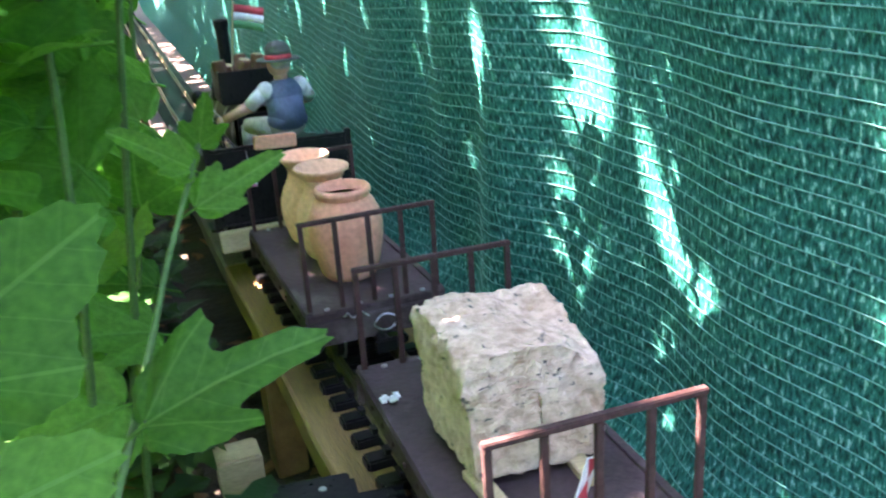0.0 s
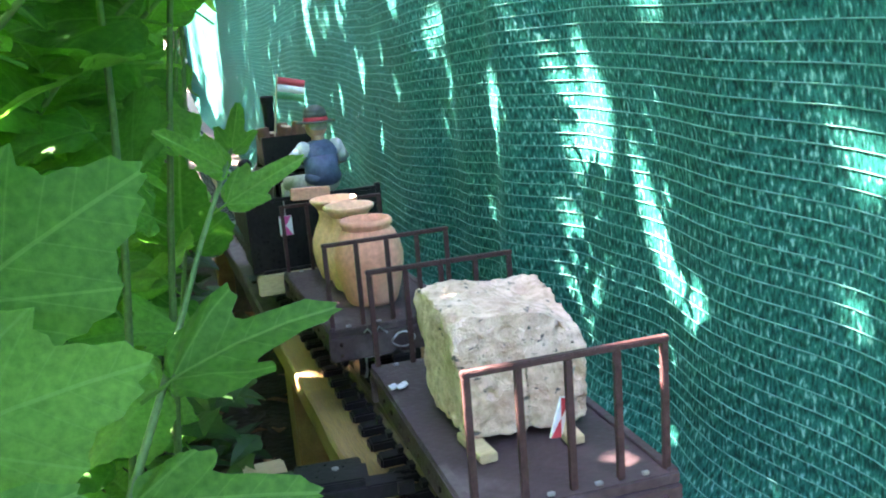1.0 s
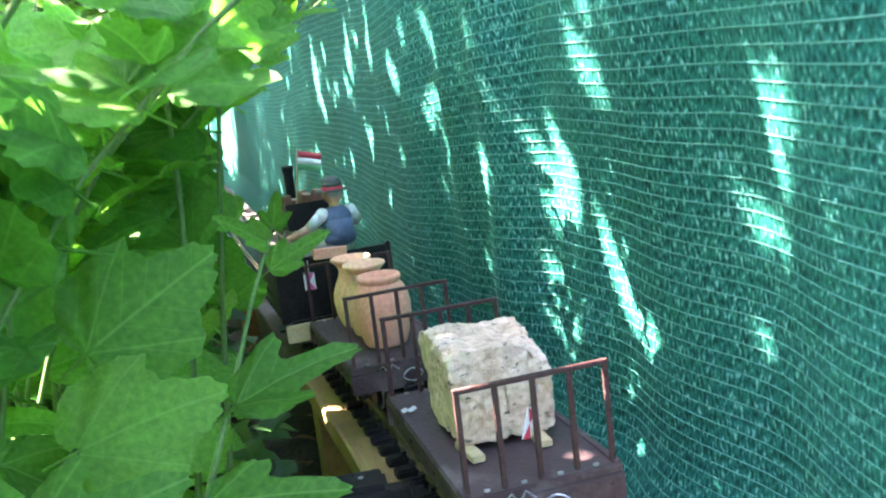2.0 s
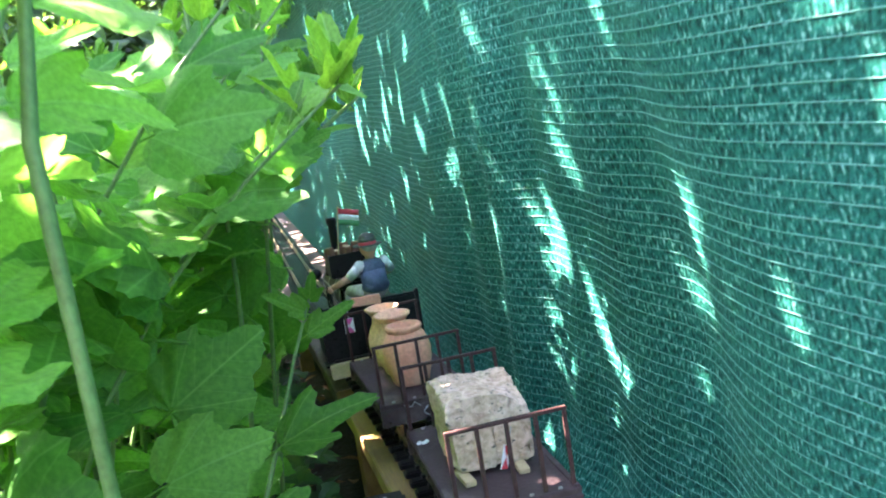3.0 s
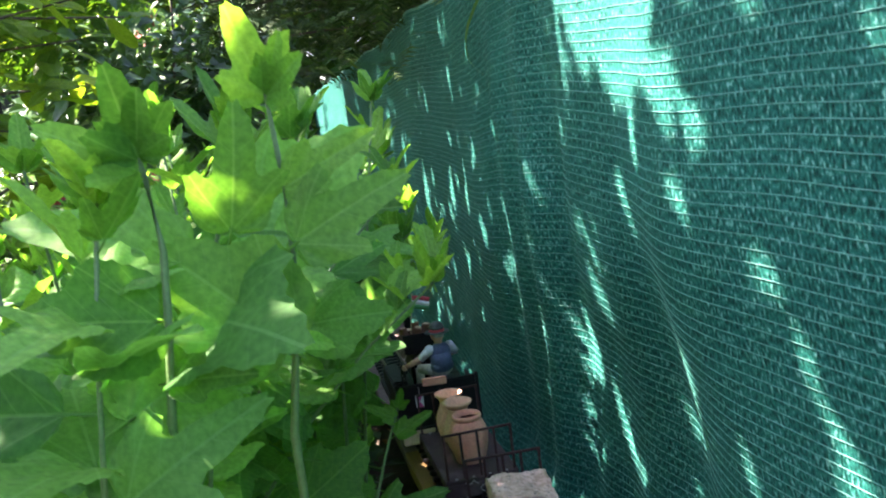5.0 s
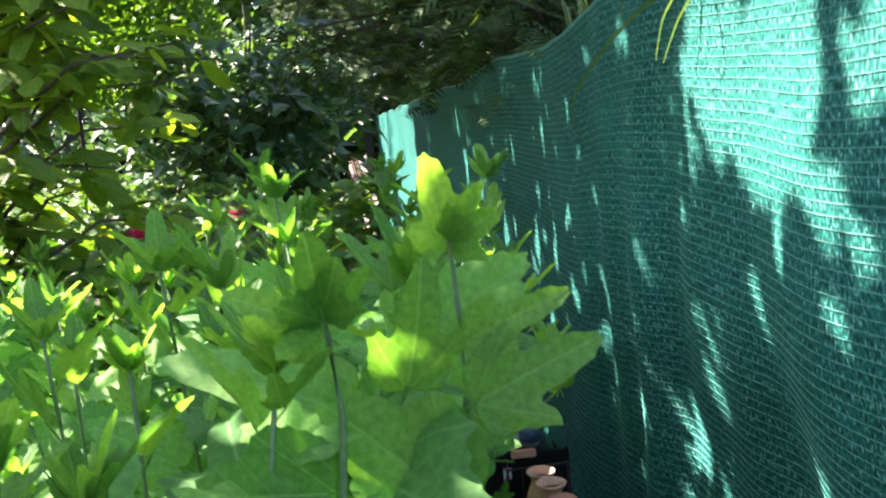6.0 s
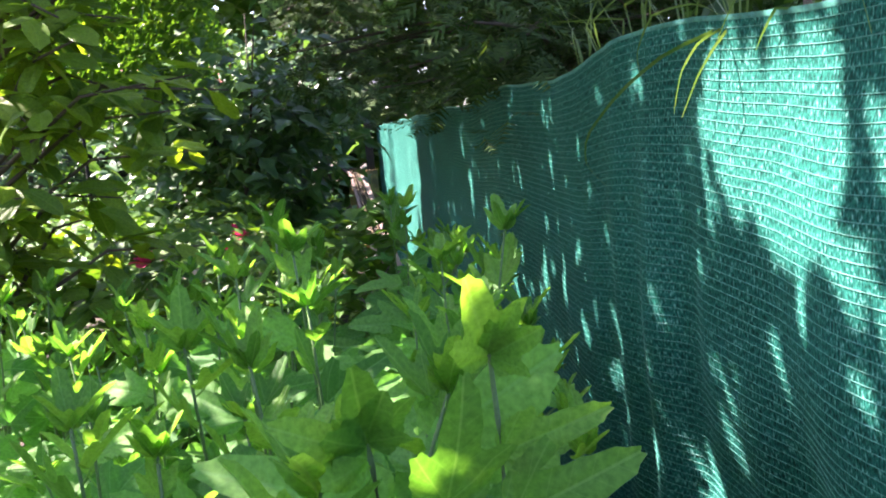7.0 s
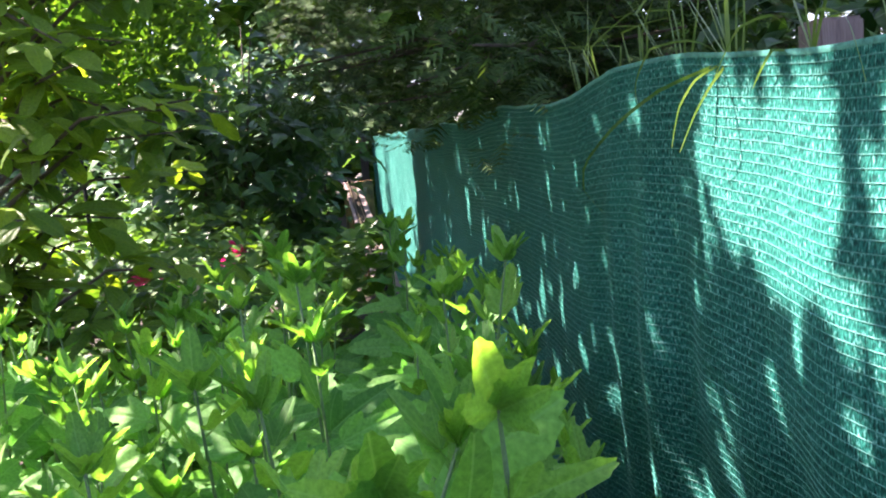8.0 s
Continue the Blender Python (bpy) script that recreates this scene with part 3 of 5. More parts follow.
def locomotive():
    e = thing("steam_locomotive", pose(0.0, 0.56, 0), "black open-cab narrow gauge model steam engine", "model locomotive")
    def add(name, bm, mat=M_BLACK, label="", smooth=False, to=e):
        return part(name, bm, mat, to, label, smooth)
    add("footplate", box(bmesh.new(), (0, 0.16, -0.014), (0.128, 0.33, 0.010), 0.001))
    add("rear_panel", box(bmesh.new(), (-0.004, 0.0, 0.025), (0.132, 0.003, 0.072), 0.0006))
    for s in (-1, 1):
        add("side_panel", box(bmesh.new(), (s * 0.066 - 0.004, 0.040, 0.020), (0.003, 0.080, 0.062), 0.0006))
        add("corner_post", box(bmesh.new(), (s * 0.067 - 0.004, 0.0, 0.028), (0.006, 0.006, 0.078), 0.0008))
        add("side_tank", box(bmesh.new(), (s * 0.048, 0.20, 0.012), (0.028, 0.13, 0.040), 0.003))
        for y in (0.07, 0.17, 0.27):
            wheel = add("wheel", rod(bmesh.new(), (s * 0.021, y, -0.036), (s * 0.027, y, -0.036), 0.0175, seg=28))
            add("tyre", rod(bmesh.new(), (s * 0.0192, y, -0.036), (s * 0.0208, y, -0.036), 0.0200, seg=28), M_STEEL, to=wheel)
        add("coupling_rod", box(bmesh.new(), (s * 0.031, 0.17, -0.040), (0.003, 0.21, 0.005), 0.0006), M_STEEL)
        add("frame_plate", box(bmesh.new(), (s * 0.036, 0.16, -0.026), (0.004, 0.30, 0.018), 0.001))
        add("step", box(bmesh.new(), (s * 0.062, 0.10, -0.040), (0.014, 0.030, 0.003), 0.0006))
        add("handrail", tube(bmesh.new(), [(s * 0.030, 0.13, 0.060), (s * 0.036, 0.17, 0.066), (s * 0.036, 0.30, 0.066)], 0.0010, seg=6), M_STEEL)
    add("rear_buffer_beam", box(bmesh.new(), (-0.006, -0.012, -0.0215), (0.132, 0.010, 0.020), 0.0012), M_PALE, "pale wooden buffer beam")
    add("wall_cap", box(bmesh.new(), (-0.004, 0.0, 0.0625), (0.138, 0.005, 0.003), 0.0006))
    add("boiler", rod(bmesh.new(), (0.004, 0.12, 0.045), (0.004, 0.335, 0.045), 0.0300, seg=32))
    for y in (0.14, 0.20, 0.26, 0.32):
        add("boiler_band", rod(bmesh.new(), (0.004, y - 0.002, 0.045), (0.004, y + 0.002, 0.045), 0.0308, seg=32), M_STEEL)
    add("smokebox_door", ball(bmesh.new(), (0.004, 0.336, 0.045), (0.026, 0.008, 0.026), 20), smooth=True)
    add("chimney", lathe(bmesh.new(), [(0.0085, 0.0), (0.0072, 0.01), (0.0072, 0.066), (0.0088, 0.070), (0.0092, 0.076), (0.0078, 0.078), (0.0064, 0.0775), (0.0060, 0.062)], 24)).location = (0.0, 0.290, 0.076)
    add("steam_dome", lathe(bmesh.new(), [(0.012, 0.0), (0.0105, 0.006), (0.0105, 0.016), (0.008, 0.022), (0.003, 0.0245)], 24), smooth=True).location = (-0.018, 0.235, 0.070)
    add("whistle_knob", ball(bmesh.new(), (-0.043, 0.250, 0.072), (0.009, 0.009, 0.009), 14), smooth=True)
    add("backhead", box(bmesh.new(), (0.004, 0.116, 0.045), (0.060, 0.008, 0.062), 0.006))
    for i, (x, z) in enumerate(((-0.012, 0.062), (0.016, 0.060), (0.004, 0.045), (0.020, 0.036))):
        add("gauge", rod(bmesh.new(), (x, 0.112, z), (x, 0.107, z), 0.0052, seg=14), M_RAIL)
    add("fire_door", box(bmesh.new(), (0.0, 0.110, 0.024), (0.024, 0.004, 0.018), 0.002))
    hw = add("handwheel", tube(bmesh.new(), [(-0.046, 0.085 + 0.024 * math.cos(a), 0.052 + 0.026 * math.sin(a)) for a in (math.tau * i / 24 for i in range(25))], 0.0016, seg=6))
    for i in range(4):
        a = math.pi * i / 4
        add("spoke", rod(bmesh.new(), (-0.046, 0.085 - 0.023 * math.cos(a), 0.052 - 0.025 * math.sin(a)), (-0.046, 0.085 + 0.023 * math.cos(a), 0.052 + 0.025 * math.sin(a)), 0.0009, seg=5), to=hw)
    # wood bin on the boiler
    b = new("wood_bin")
    b.parent = e
    b.location = (0.0, 0.165, 0.0)
    add("bin_floor", box(bmesh.new(), (0, 0, 0.079), (0.060, 0.052, 0.003), 0.0006), to=b)
    for s in (-1, 1):
        add("bin_wall", box(bmesh.new(), (0, s * 0.026, 0.096), (0.064, 0.0025, 0.034), 0.0006), to=b)
        add("bin_side", box(bmesh.new(), (s * 0.031, 0, 0.096), (0.0025, 0.050, 0.034), 0.0006), to=b)
    add("seat_box", box(bmesh.new(), (0.022, 0.045, 0.0215), (0.050, 0.040, 0.064), 0.002))
    return e


locomotive()
rnd = random.Random(5)
for i in range(7):
    x = -0.024 + 0.0155 * (i % 4) + (0.007 if i > 3 else 0)
    y = 0.712 + (0.024 if i > 3 else 0)
    h = rnd.uniform(0.034, 0.046)
    bm = lathe(bmesh.new(), [(0.0068, 0), (0.0072, 0.004), (0.0066, h * 0.5), (0.0070, h - 0.002), (0.0064, h)], 14, 0.0011)
    log = part("firewood_log", bm, M_BARK)
    cap = part("cut_end", rod(bmesh.new(), (0, 0, h), (0, 0, h + 0.0006), 0.0056, seg=12), M_LOGEND, log, "pale cut end")
    log.matrix_world = pose(x, y, 0.0815, rnd.uniform(-12, 12), rnd.uniform(-10, 10), rnd.uniform(0, 180))
    tagged(log, "short reddish-brown firewood log standing in the bin", "log", "firewood in the bin")


def flag():
    t = thing("flag", pose(-0.016, 0.722, 0.092, 4, 8, 0), "small red, white and green paper flag on a stick", "flag")
    part("stick", rod(bmesh.new(), (0, 0, 0), (0, 0, 0.092), 0.0009, seg=8), M_PALE, t)
    for i, mt in enumerate((M_GREEN, M_WHITE, M_RED)):
        vs, fs = [], []
        for j in range(9):
            u = j / 8
            for s in (0, 1):
                for d in (0.0, 0.0004):
                    vs.append((0.001 + 0.031 * u, 0.003 * math.sin(u * 5) + d, 0.064 + 0.0082 * (i + s) - 0.002 * u))
            if j:
                q = 4 * (j - 1)
                fs += [(q, q + 4, q + 6, q + 2), (q + 1, q + 3, q + 7, q + 5), (q, q + 1, q + 5, q + 4), (q + 2, q + 6, q + 7, q + 3)]
        sheet("stripe", vs, fs, mt, t)


flag()


def figurine():
    """Seated engine-driver doll: one plain mesh."""
    bm = bmesh.new()
    ball(bm, (0, 0.006, 0.012), (0.018, 0.016, 0.013), 16, 3)                       # trousers
    for s in (-1, 1):
        rod(bm, (s * 0.009, 0.006, 0.012), (s * 0.015 - 0.006, 0.036, 0.010), 0.0095, 0.0075, 12, 3)
        rod(bm, (s * 0.015 - 0.006, 0.036, 0.010), (s * 0.015 - 0.006, 0.040, -0.014), 0.0070, 0.0060, 12, 3)
    rod(bm, (0, 0.001, 0.012), (0, 0.003, 0.038), 0.0165, 0.0160, 18, 0)            # waistcoat
    ball(bm, (0, 0.003, 0.040), (0.0178, 0.0125, 0.014), 18, 0)
    ball(bm, (0, 0.001, 0.017), (0.0182, 0.0155, 0.011), 18, 0)
    for s in (-1, 1):
        ball(bm, (s * 0.0165, 0.003, 0.045), (0.0075, 0.0075, 0.0080), 12, 1)       # sleeves
        rod(bm, (s * 0.0175, 0.003, 0.045), (s * 0.0285, 0.012, 0.032), 0.0064, 0.0060, 12, 1)
    rod(bm, (-0.0285, 0.012, 0.032), (-0.047, 0.026, 0.022), 0.0052, 0.0036, 10, 2)   # fore-arms
    ball(bm, (-0.049, 0.028, 0.020), (0.0045, 0.0045, 0.0048), 10, 2)
    rod(bm, (0.0285, 0.012, 0.032), (0.022, 0.030, 0.024), 0.0052, 0.0036, 10, 2)
    rod(bm, (0, 0.004, 0.050), (0, 0.005, 0.060), 0.0060, 0.0056, 12, 2)
    ball(bm, (0, 0.006, 0.0655), (0.0098, 0.0105, 0.0112), 16, 2)                     # head
    ball(bm, (0, 0.0010, 0.0672), (0.0094, 0.0078, 0.0062), 14, 5)                    # grey hair
    rod(bm, (0, 0.005, 0.0700), (0, 0.005, 0.0714), 0.0188, 0.0180, 24, 4)            # hat brim
    rod(bm, (0, 0.005, 0.0712), (0, 0.005, 0.0752), 0.0118, 0.0112, 24, 6)            # red band
    rod(bm, (0, 0.005, 0.0752), (0, 0.005, 0.0800), 0.0114, 0.0104, 24, 4)
    ball(bm, (0, 0.005, 0.0795), (0.0104, 0.0104, 0.0072), 18, 4)
    mats = [surf("blue_waistcoat", (0.045, 0.075, 0.145), (0.10, 0.14, 0.23), 90, 0.55, 0.4, 300, depth=0.001),
            surf("white_sleeve", (0.58, 0.60, 0.62), (0.74, 0.75, 0.76), 60, 0.6, 0.2),
            surf("painted_skin", (0.52, 0.25, 0.17), (0.62, 0.34, 0.24), 60, 0.5, 0.1),
            surf("grey_trousers", (0.40, 0.39, 0.33), (0.55, 0.54, 0.47), 70, 0.65, 0.3),
            surf("green_felt", (0.035, 0.050, 0.042), (0.065, 0.085, 0.07), 80, 0.7, 0.3),
            surf("grey_hair", (0.22, 0.22, 0.21), (0.36, 0.36, 0.34), 120, 0.7, 0.5), M_RED]
    ob = part("driver_figurine", bm, mats, smooth=True)
    ob.matrix_world = pose(0.018, 0.610, 0.054, 0, 0, 16) @ Matrix.Diagonal((1.16, 1.10, 1.10, 1))
    tagged(ob, "painted driver doll with green hat and blue waistcoat", "figurine")


figurine()

# ---- plants ----
def leaf_mesh(name, outline, material, fold=0.22, curl=0.30, wave=0.03, stalk=0.22, teeth=0.05, seed=0):
    """One leaf, 1 long from its base at the origin along y: a fan of rays (degrees from the midrib, reach), toothed at the margin, cupped and bent."""
    rnd = random.Random(seed)
    vs, fs, uv = [], [], []
    rays = []
    for sgn in (-1, 1):
        half = [(a, r * (1 + rnd.uniform(-0.06, 0.06) * (a > 0))) for a, r in outline]
        steps = 26
        line = []
        for i in range(steps + 1):
            a = half[-1][0] * (i / steps) ** 1.25
            k = max(j for j in range(len(half) - 1) if half[j][0] <= a + 1e-6)
            (a0, r0), (a1, r1) = half[k], half[k + 1]
            r = r0 + (r1 - r0) * (a - a0) / (a1 - a0)
            line.append((sgn * a, r * (1 + (teeth if i % 2 and 0 < i < steps - 1 else 0.0))))
        rays += line[::-1] if sgn < 0 else line[1:]
    levels = (0.06, 0.4, 0.72, 1.0)
    for a, r in rays:
        for q in levels:
            x, y = math.sin(radians(a)) * r * q, math.cos(radians(a)) * r * q
            ax = abs(x)
            z = fold * ax - curl * y * y - 0.35 * fold * ax * ax * 2 + wave * math.sin(y * 9 + x * 7 + seed) * min(1.0, ax * 4)
            z += 0.020 * math.cos(radians(a) * 9.5) * q * min(1.0, abs(a) / 12)
            vs.append((x, y, z))
            uv.append((x, y))
    n = len(levels)
    for i in range(len(rays) - 1):
        for j in range(n - 1):
            p = i * n + j
            fs.append((p, p + 1, p + n + 1, p + n))
    n = len(vs)
    for y, z in ((-stalk, -0.03), (0.07, -0.004)):
        for k in range(3):
            a = math.tau * k / 3
            vs.append((0.014 * math.cos(a), y, z + 0.014 * math.sin(a)))
            uv.append((0, 0.1))
    fs += [(n + k, n + (k + 1) % 3, n + 3 + (k + 1) % 3, n + 3 + k) for k in range(3)]
    me = bpy.data.meshes.new(name)
    me.from_pydata(vs, [], fs)
    me.materials.append(material)
    me.polygons.foreach_set("use_smooth", [True] * len(fs))
    lay = me.uv_layers.new(name="UVMap")
    for poly in me.polygons:
        for li in poly.loop_indices:
            lay.data[li].uv = uv[me.loops[li].vertex_index]
    return me


# leaf outlines: degrees from the midrib, reach from the leaf's base
LOBED = [(0, 1.0), (4, 0.93), (9, 0.80), (14, 0.64), (19, 0.50), (23, 0.48), (28, 0.57), (34, 0.66), (38, 0.65), (43, 0.54), (52, 0.42), (64, 0.33), (78, 0.24), (95, 0.13), (110, 0.06)]
NARROW = [(0, 1.0), (4, 0.92), (8, 0.78), (12, 0.60), (17, 0.46), (22, 0.47), (27, 0.52), (31, 0.47), (40, 0.37), (52, 0.27), (68, 0.17), (85, 0.09)]
BROAD = [(0, 1.0), (6, 0.95), (12, 0.84), (18, 0.73), (23, 0.68), (28, 0.70), (34, 0.74), (39, 0.72), (46, 0.62), (58, 0.52), (72, 0.42), (88, 0.32), (105, 0.20), (125, 0.08)]
SPOON = [(0, 1.0), (6, 0.97), (12, 0.88), (17, 0.76), (22, 0.62), (27, 0.46), (33, 0.30), (42, 0.16), (60, 0.06)]
L_MATURE = [leaf_mesh("leaf_lobed", LOBED, M_LEAF, 0.20, 0.25), leaf_mesh("leaf_narrow", NARROW, M_LEAF, 0.35, 0.12, 0.02), leaf_mesh("leaf_broad", BROAD, M_LEAF, 0.14, 0.38, 0.04),
            leaf_mesh("leaf_droop", LOBED, M_LEAF, 0.28, 0.55, 0.03)]
L_YOUNG = [leaf_mesh("leaf_young", LOBED, M_YOUNG, 0.5, -0.05, 0.02), leaf_mesh("leaf_bud", NARROW, M_YOUNG, 0.6, 0.1, 0.02)]
L_BRIGHT = [leaf_mesh("leaf_lobed_bright", LOBED, M_YOUNG, 0.20, 0.25), leaf_mesh("leaf_narrow_bright", NARROW, M_YOUNG, 0.35, 0.12, 0.02), leaf_mesh("leaf_broad_bright", BROAD, M_YOUNG, 0.14, 0.38, 0.04),
            leaf_mesh("leaf_droop_bright", LOBED, M_YOUNG, 0.28, 0.55, 0.03)]
L_TREE = [leaf_mesh("leaf_spoon", SPOON, M_TREELEAF, 0.15, 0.15, 0.02, teeth=0), leaf_mesh("leaf_spoon_bent", SPOON, M_TREELEAF, 0.25, 0.40, 0.02, teeth=0, seed=4)]


def leaf_pose(base, tip, up, size=None):
    """Pose that lays a leaf from base to tip with its face towards up."""
    base, tip = Vector(base), Vector(tip)
    y = tip - base
    L = y.length if size is None else size
    y = y.normalized()
    x = y.cross(Vector(up))
    if x.length < 0.05:
        x = y.cross(Vector((1, 0.3, 0.2)))
    x.normalize()
    z = x.cross(y)
    m = Matrix((x, y, z)).transposed().to_4x4()
    return Matrix.Translation(base) @ m @ Matrix.Diagonal((L, L, L, 1))


def put_leaf(mesh, m, parent):
    ob = new("leaf", mesh)
    ob.parent = parent
    ob.matrix_parent_inverse = parent.matrix_world.inverted()
    ob.matrix_basis = m
    return ob


EYE_LINE = [Vector((x, y, z)) for _, x, y, z, *_ in ROWS]
LANE = [(EYE_LINE[i].lerp(EYE_LINE[i + 1], k / 6)) for i in range(len(EYE_LINE) - 1) for k in range(7)]
# the strip that the stalks leave free, along which the view goes
FREE = [(-0.185, -0.22), (-0.185, -0.46), (-0.19, -0.62), (-0.195, -0.78), (-0.25, -0.78), (-0.31, -0.77)]


def free_of(p, r):
    return all((p[0] - a) ** 2 + (p[1] - b) ** 2 > r * r for a, b in FREE)


def edge_of(y, z):
    """How far the hedge reaches towards the track: it leans over only high up."""
    low = -0.235 + 0.10 * sm((y - 0.02) / 0.5) if z > -0.08 else -0.16
    return low + (-0.04 - low) * sm((z - 0.245) / 0.045)


def shrub(base, tip, rnd, nodes=13, big=0.075, label="upright leafy green hibiscus shoot with lobed leaves", arch=0):
    """One upright shoot with its leaves in a spiral."""
    base, tip = Vector(base), Vector(tip)
    s = thing("leafy_shoot", Matrix.Translation(base), label, "shrub", "shoots of the hedge")
    bend = Vector((rnd.uniform(-0.03, 0.03), rnd.uniform(-0.03, 0.03), 0))
    H = (tip - base).length

    def at(t):
        q = base.lerp(tip, t) + bend * math.sin(t * math.pi)
        if arch:
            q.x = base.x + (tip.x - base.x) * t ** arch
        return q
    bm = tube(bmesh.new(), [at(i / 9) - base for i in range(10)], 0.0032, 0.0013, 6)
    part("stem", bm, M_STEM, s, smooth=True)
    ang = rnd.uniform(0, 6.28)
    for i in range(nodes):
        t = (0.10 if not arch else 0.60) + (0.88 if not arch else 0.39) * (i / (nodes - 1)) ** 0.9
        p = at(t)
        ang += 2.4 + rnd.uniform(-0.4, 0.4)
        young = t > (0.84 if not arch else 0.93)
        size = big * rnd.uniform(0.75, 1.25) * (1.0 if t < (0.7 if not arch else 0.88) else 1.0 - 0.55 * (t - 0.7) / 0.3)
        rise = rnd.uniform(-0.1, 0.85) if not young else rnd.uniform(0.6, 1.7)
        d = Vector((math.cos(ang), math.sin(ang), rise)).normalized()
        q = p + d * 0.2 * size
        c = q + d * size * 0.6
        if c.x + d.x * size * 0.4 > edge_of(c.y, c.z):
            d.x = -abs(d.x)
        if q.x + d.x * size > edge_of(c.y, c.z) + (0.012 if not arch or c.z < 0.262 else 0.06):
            continue
        c = q + d * size * 0.6
        if any((c - e).length < 0.105 + size * 0.55 for e in LANE):
            continue
        up = Vector((rnd.uniform(-0.6, 0.6), rnd.uniform(-1.5, 0.0), rnd.uniform(0.5, 1.0))) if not young else Vector((-math.cos(ang), -math.sin(ang), 0.3))
        put_leaf(rnd.choice(L_YOUNG) if young else rnd.choice(L_MATURE), leaf_pose(q, q + d, up, size), s)
    for k in range(3):
        ang += 2.1
        d = Vector((math.cos(ang), math.sin(ang), rnd.uniform(0.8, 2.2))).normalized()
        p = at(0.985)
        if all((p - e).length > 0.10 for e in LANE):
            put_leaf(rnd.choice(L_YOUNG), leaf_pose(p, p + d, (-math.cos(ang), -math.sin(ang), 0.4), rnd.uniform(0.032, 0.052)), s)
    return s


def hedge():
    rnd = random.Random(11)
    for row in range(14):
        y = -0.40 + 0.115 * row
        for col in range(8):
            x = -0.20 - 0.105 * col + rnd.uniform(-0.03, 0.03) - (0.03 if row % 2 else 0)
            yy = y + rnd.uniform(-0.045, 0.045)
            if not free_of((x, yy), 0.085) or (yy < 0.16 and x > -0.29):
                continue
            top = 0.48 + rnd.uniform(-0.11, 0.07) - 0.11 * sm((-x - 0.34) / 0.2)
            if yy < -0.1:
                top = 0.44 + rnd.uniform(-0.08, 0.05)
            lean = rnd.uniform(-0.05, 0.05) + (0.075 if col == 0 else 0.0)
            shrub((x, yy, ground_height(x, yy)), (x + lean, yy + rnd.uniform(-0.08, 0.03), top), rnd, 18, 0.086)
    # shoots that lean out over the track
    for x, yy, tx, ty, tz in ((-0.36, 0.04, -0.12, -0.02, 0.42), (-0.33, 0.20, -0.075, 0.16, 0.43), (-0.31, 0.36, -0.06, 0.34, 0.46), (-0.28, 0.52, -0.045, 0.52, 0.45),
                              (-0.26, 0.70, -0.05, 0.72, 0.45), (-0.24, 0.95, -0.04, 0.95, 0.45), (-0.35, -0.34, -0.31, -0.36, 0.475), (-0.33, -0.28, -0.235, -0.30, 0.50),
                              (-0.45, -0.38, -0.43, -0.40, 0.45), (-0.35, -0.10, -0.19, -0.16, 0.50), (-0.34, 0.30, -0.06, 0.26, 0.35), (-0.34, 0.12, -0.06, 0.08, 0.35),
                              (-0.32, 0.42, -0.05, 0.40, 0.36), (-0.33, 0.22, -0.03, 0.20, 0.33), (-0.31, 0.48, -0.02, 0.44, 0.37), (-0.35, 0.05, -0.07, 0.0, 0.34), (-0.30, 0.62, -0.02, 0.60, 0.38), (-0.32, 0.34, -0.01, 0.31, 0.335)):
        shrub((x, yy, ground_height(x, yy)), (tx, ty, tz), rnd, 20, 0.084, "tall leafy shoot arching out over the track", 3.2)


hedge()

# the free-standing shoots at the hedge's edge, over the track bed
rnd = random.Random(3)


def edge_shoot(pts, leaves, label):
    pts = [Vector(p) for p in pts]
    s = thing("leafy_shoot", Matrix.Translation(pts[0]), label, "shrub", "shoots of the hedge")
    part("stem", tube(bmesh.new(), [p - pts[0] for p in pts], 0.0032, 0.0012, 7), M_STEM, s, smooth=True)
    for kind, base, tip, up in leaves:
        put_leaf((L_BRIGHT + L_YOUNG)[kind], leaf_pose(base, tip, up), s)


edge_shoot([(-0.235, 0.03, GROUND), (-0.215, 0.055, -0.10), (-0.194, 0.08, -0.002), (-0.166, 0.12, 0.050), (-0.140, 0.155, 0.105), (-0.114, 0.188, 0.152)],
           [(0, (-0.165, 0.105, 0.050), (-0.088, 0.100, 0.088), (-0.35, -0.5, 0.9)),
            (1, (-0.122, 0.178, 0.122), (-0.078, 0.170, 0.146), (0.2, -0.8, 0.6)),
            (4, (-0.114, 0.188, 0.150), (-0.108, 0.180, 0.178), (0, -1, 0.1)),
            (1, (-0.118, 0.182, 0.140), (-0.152, 0.165, 0.168), (-0.1, -0.8, 0.6)),
            (1, (-0.192, 0.080, 0.000), (-0.108, 0.055, 0.004), (0, -0.6, 0.9)),
            (2, (-0.214, 0.050, -0.06), (-0.262, 0.005, -0.04), (0, -0.4, 0.9))],
           "thin leafy shoot leaning over the track bed")
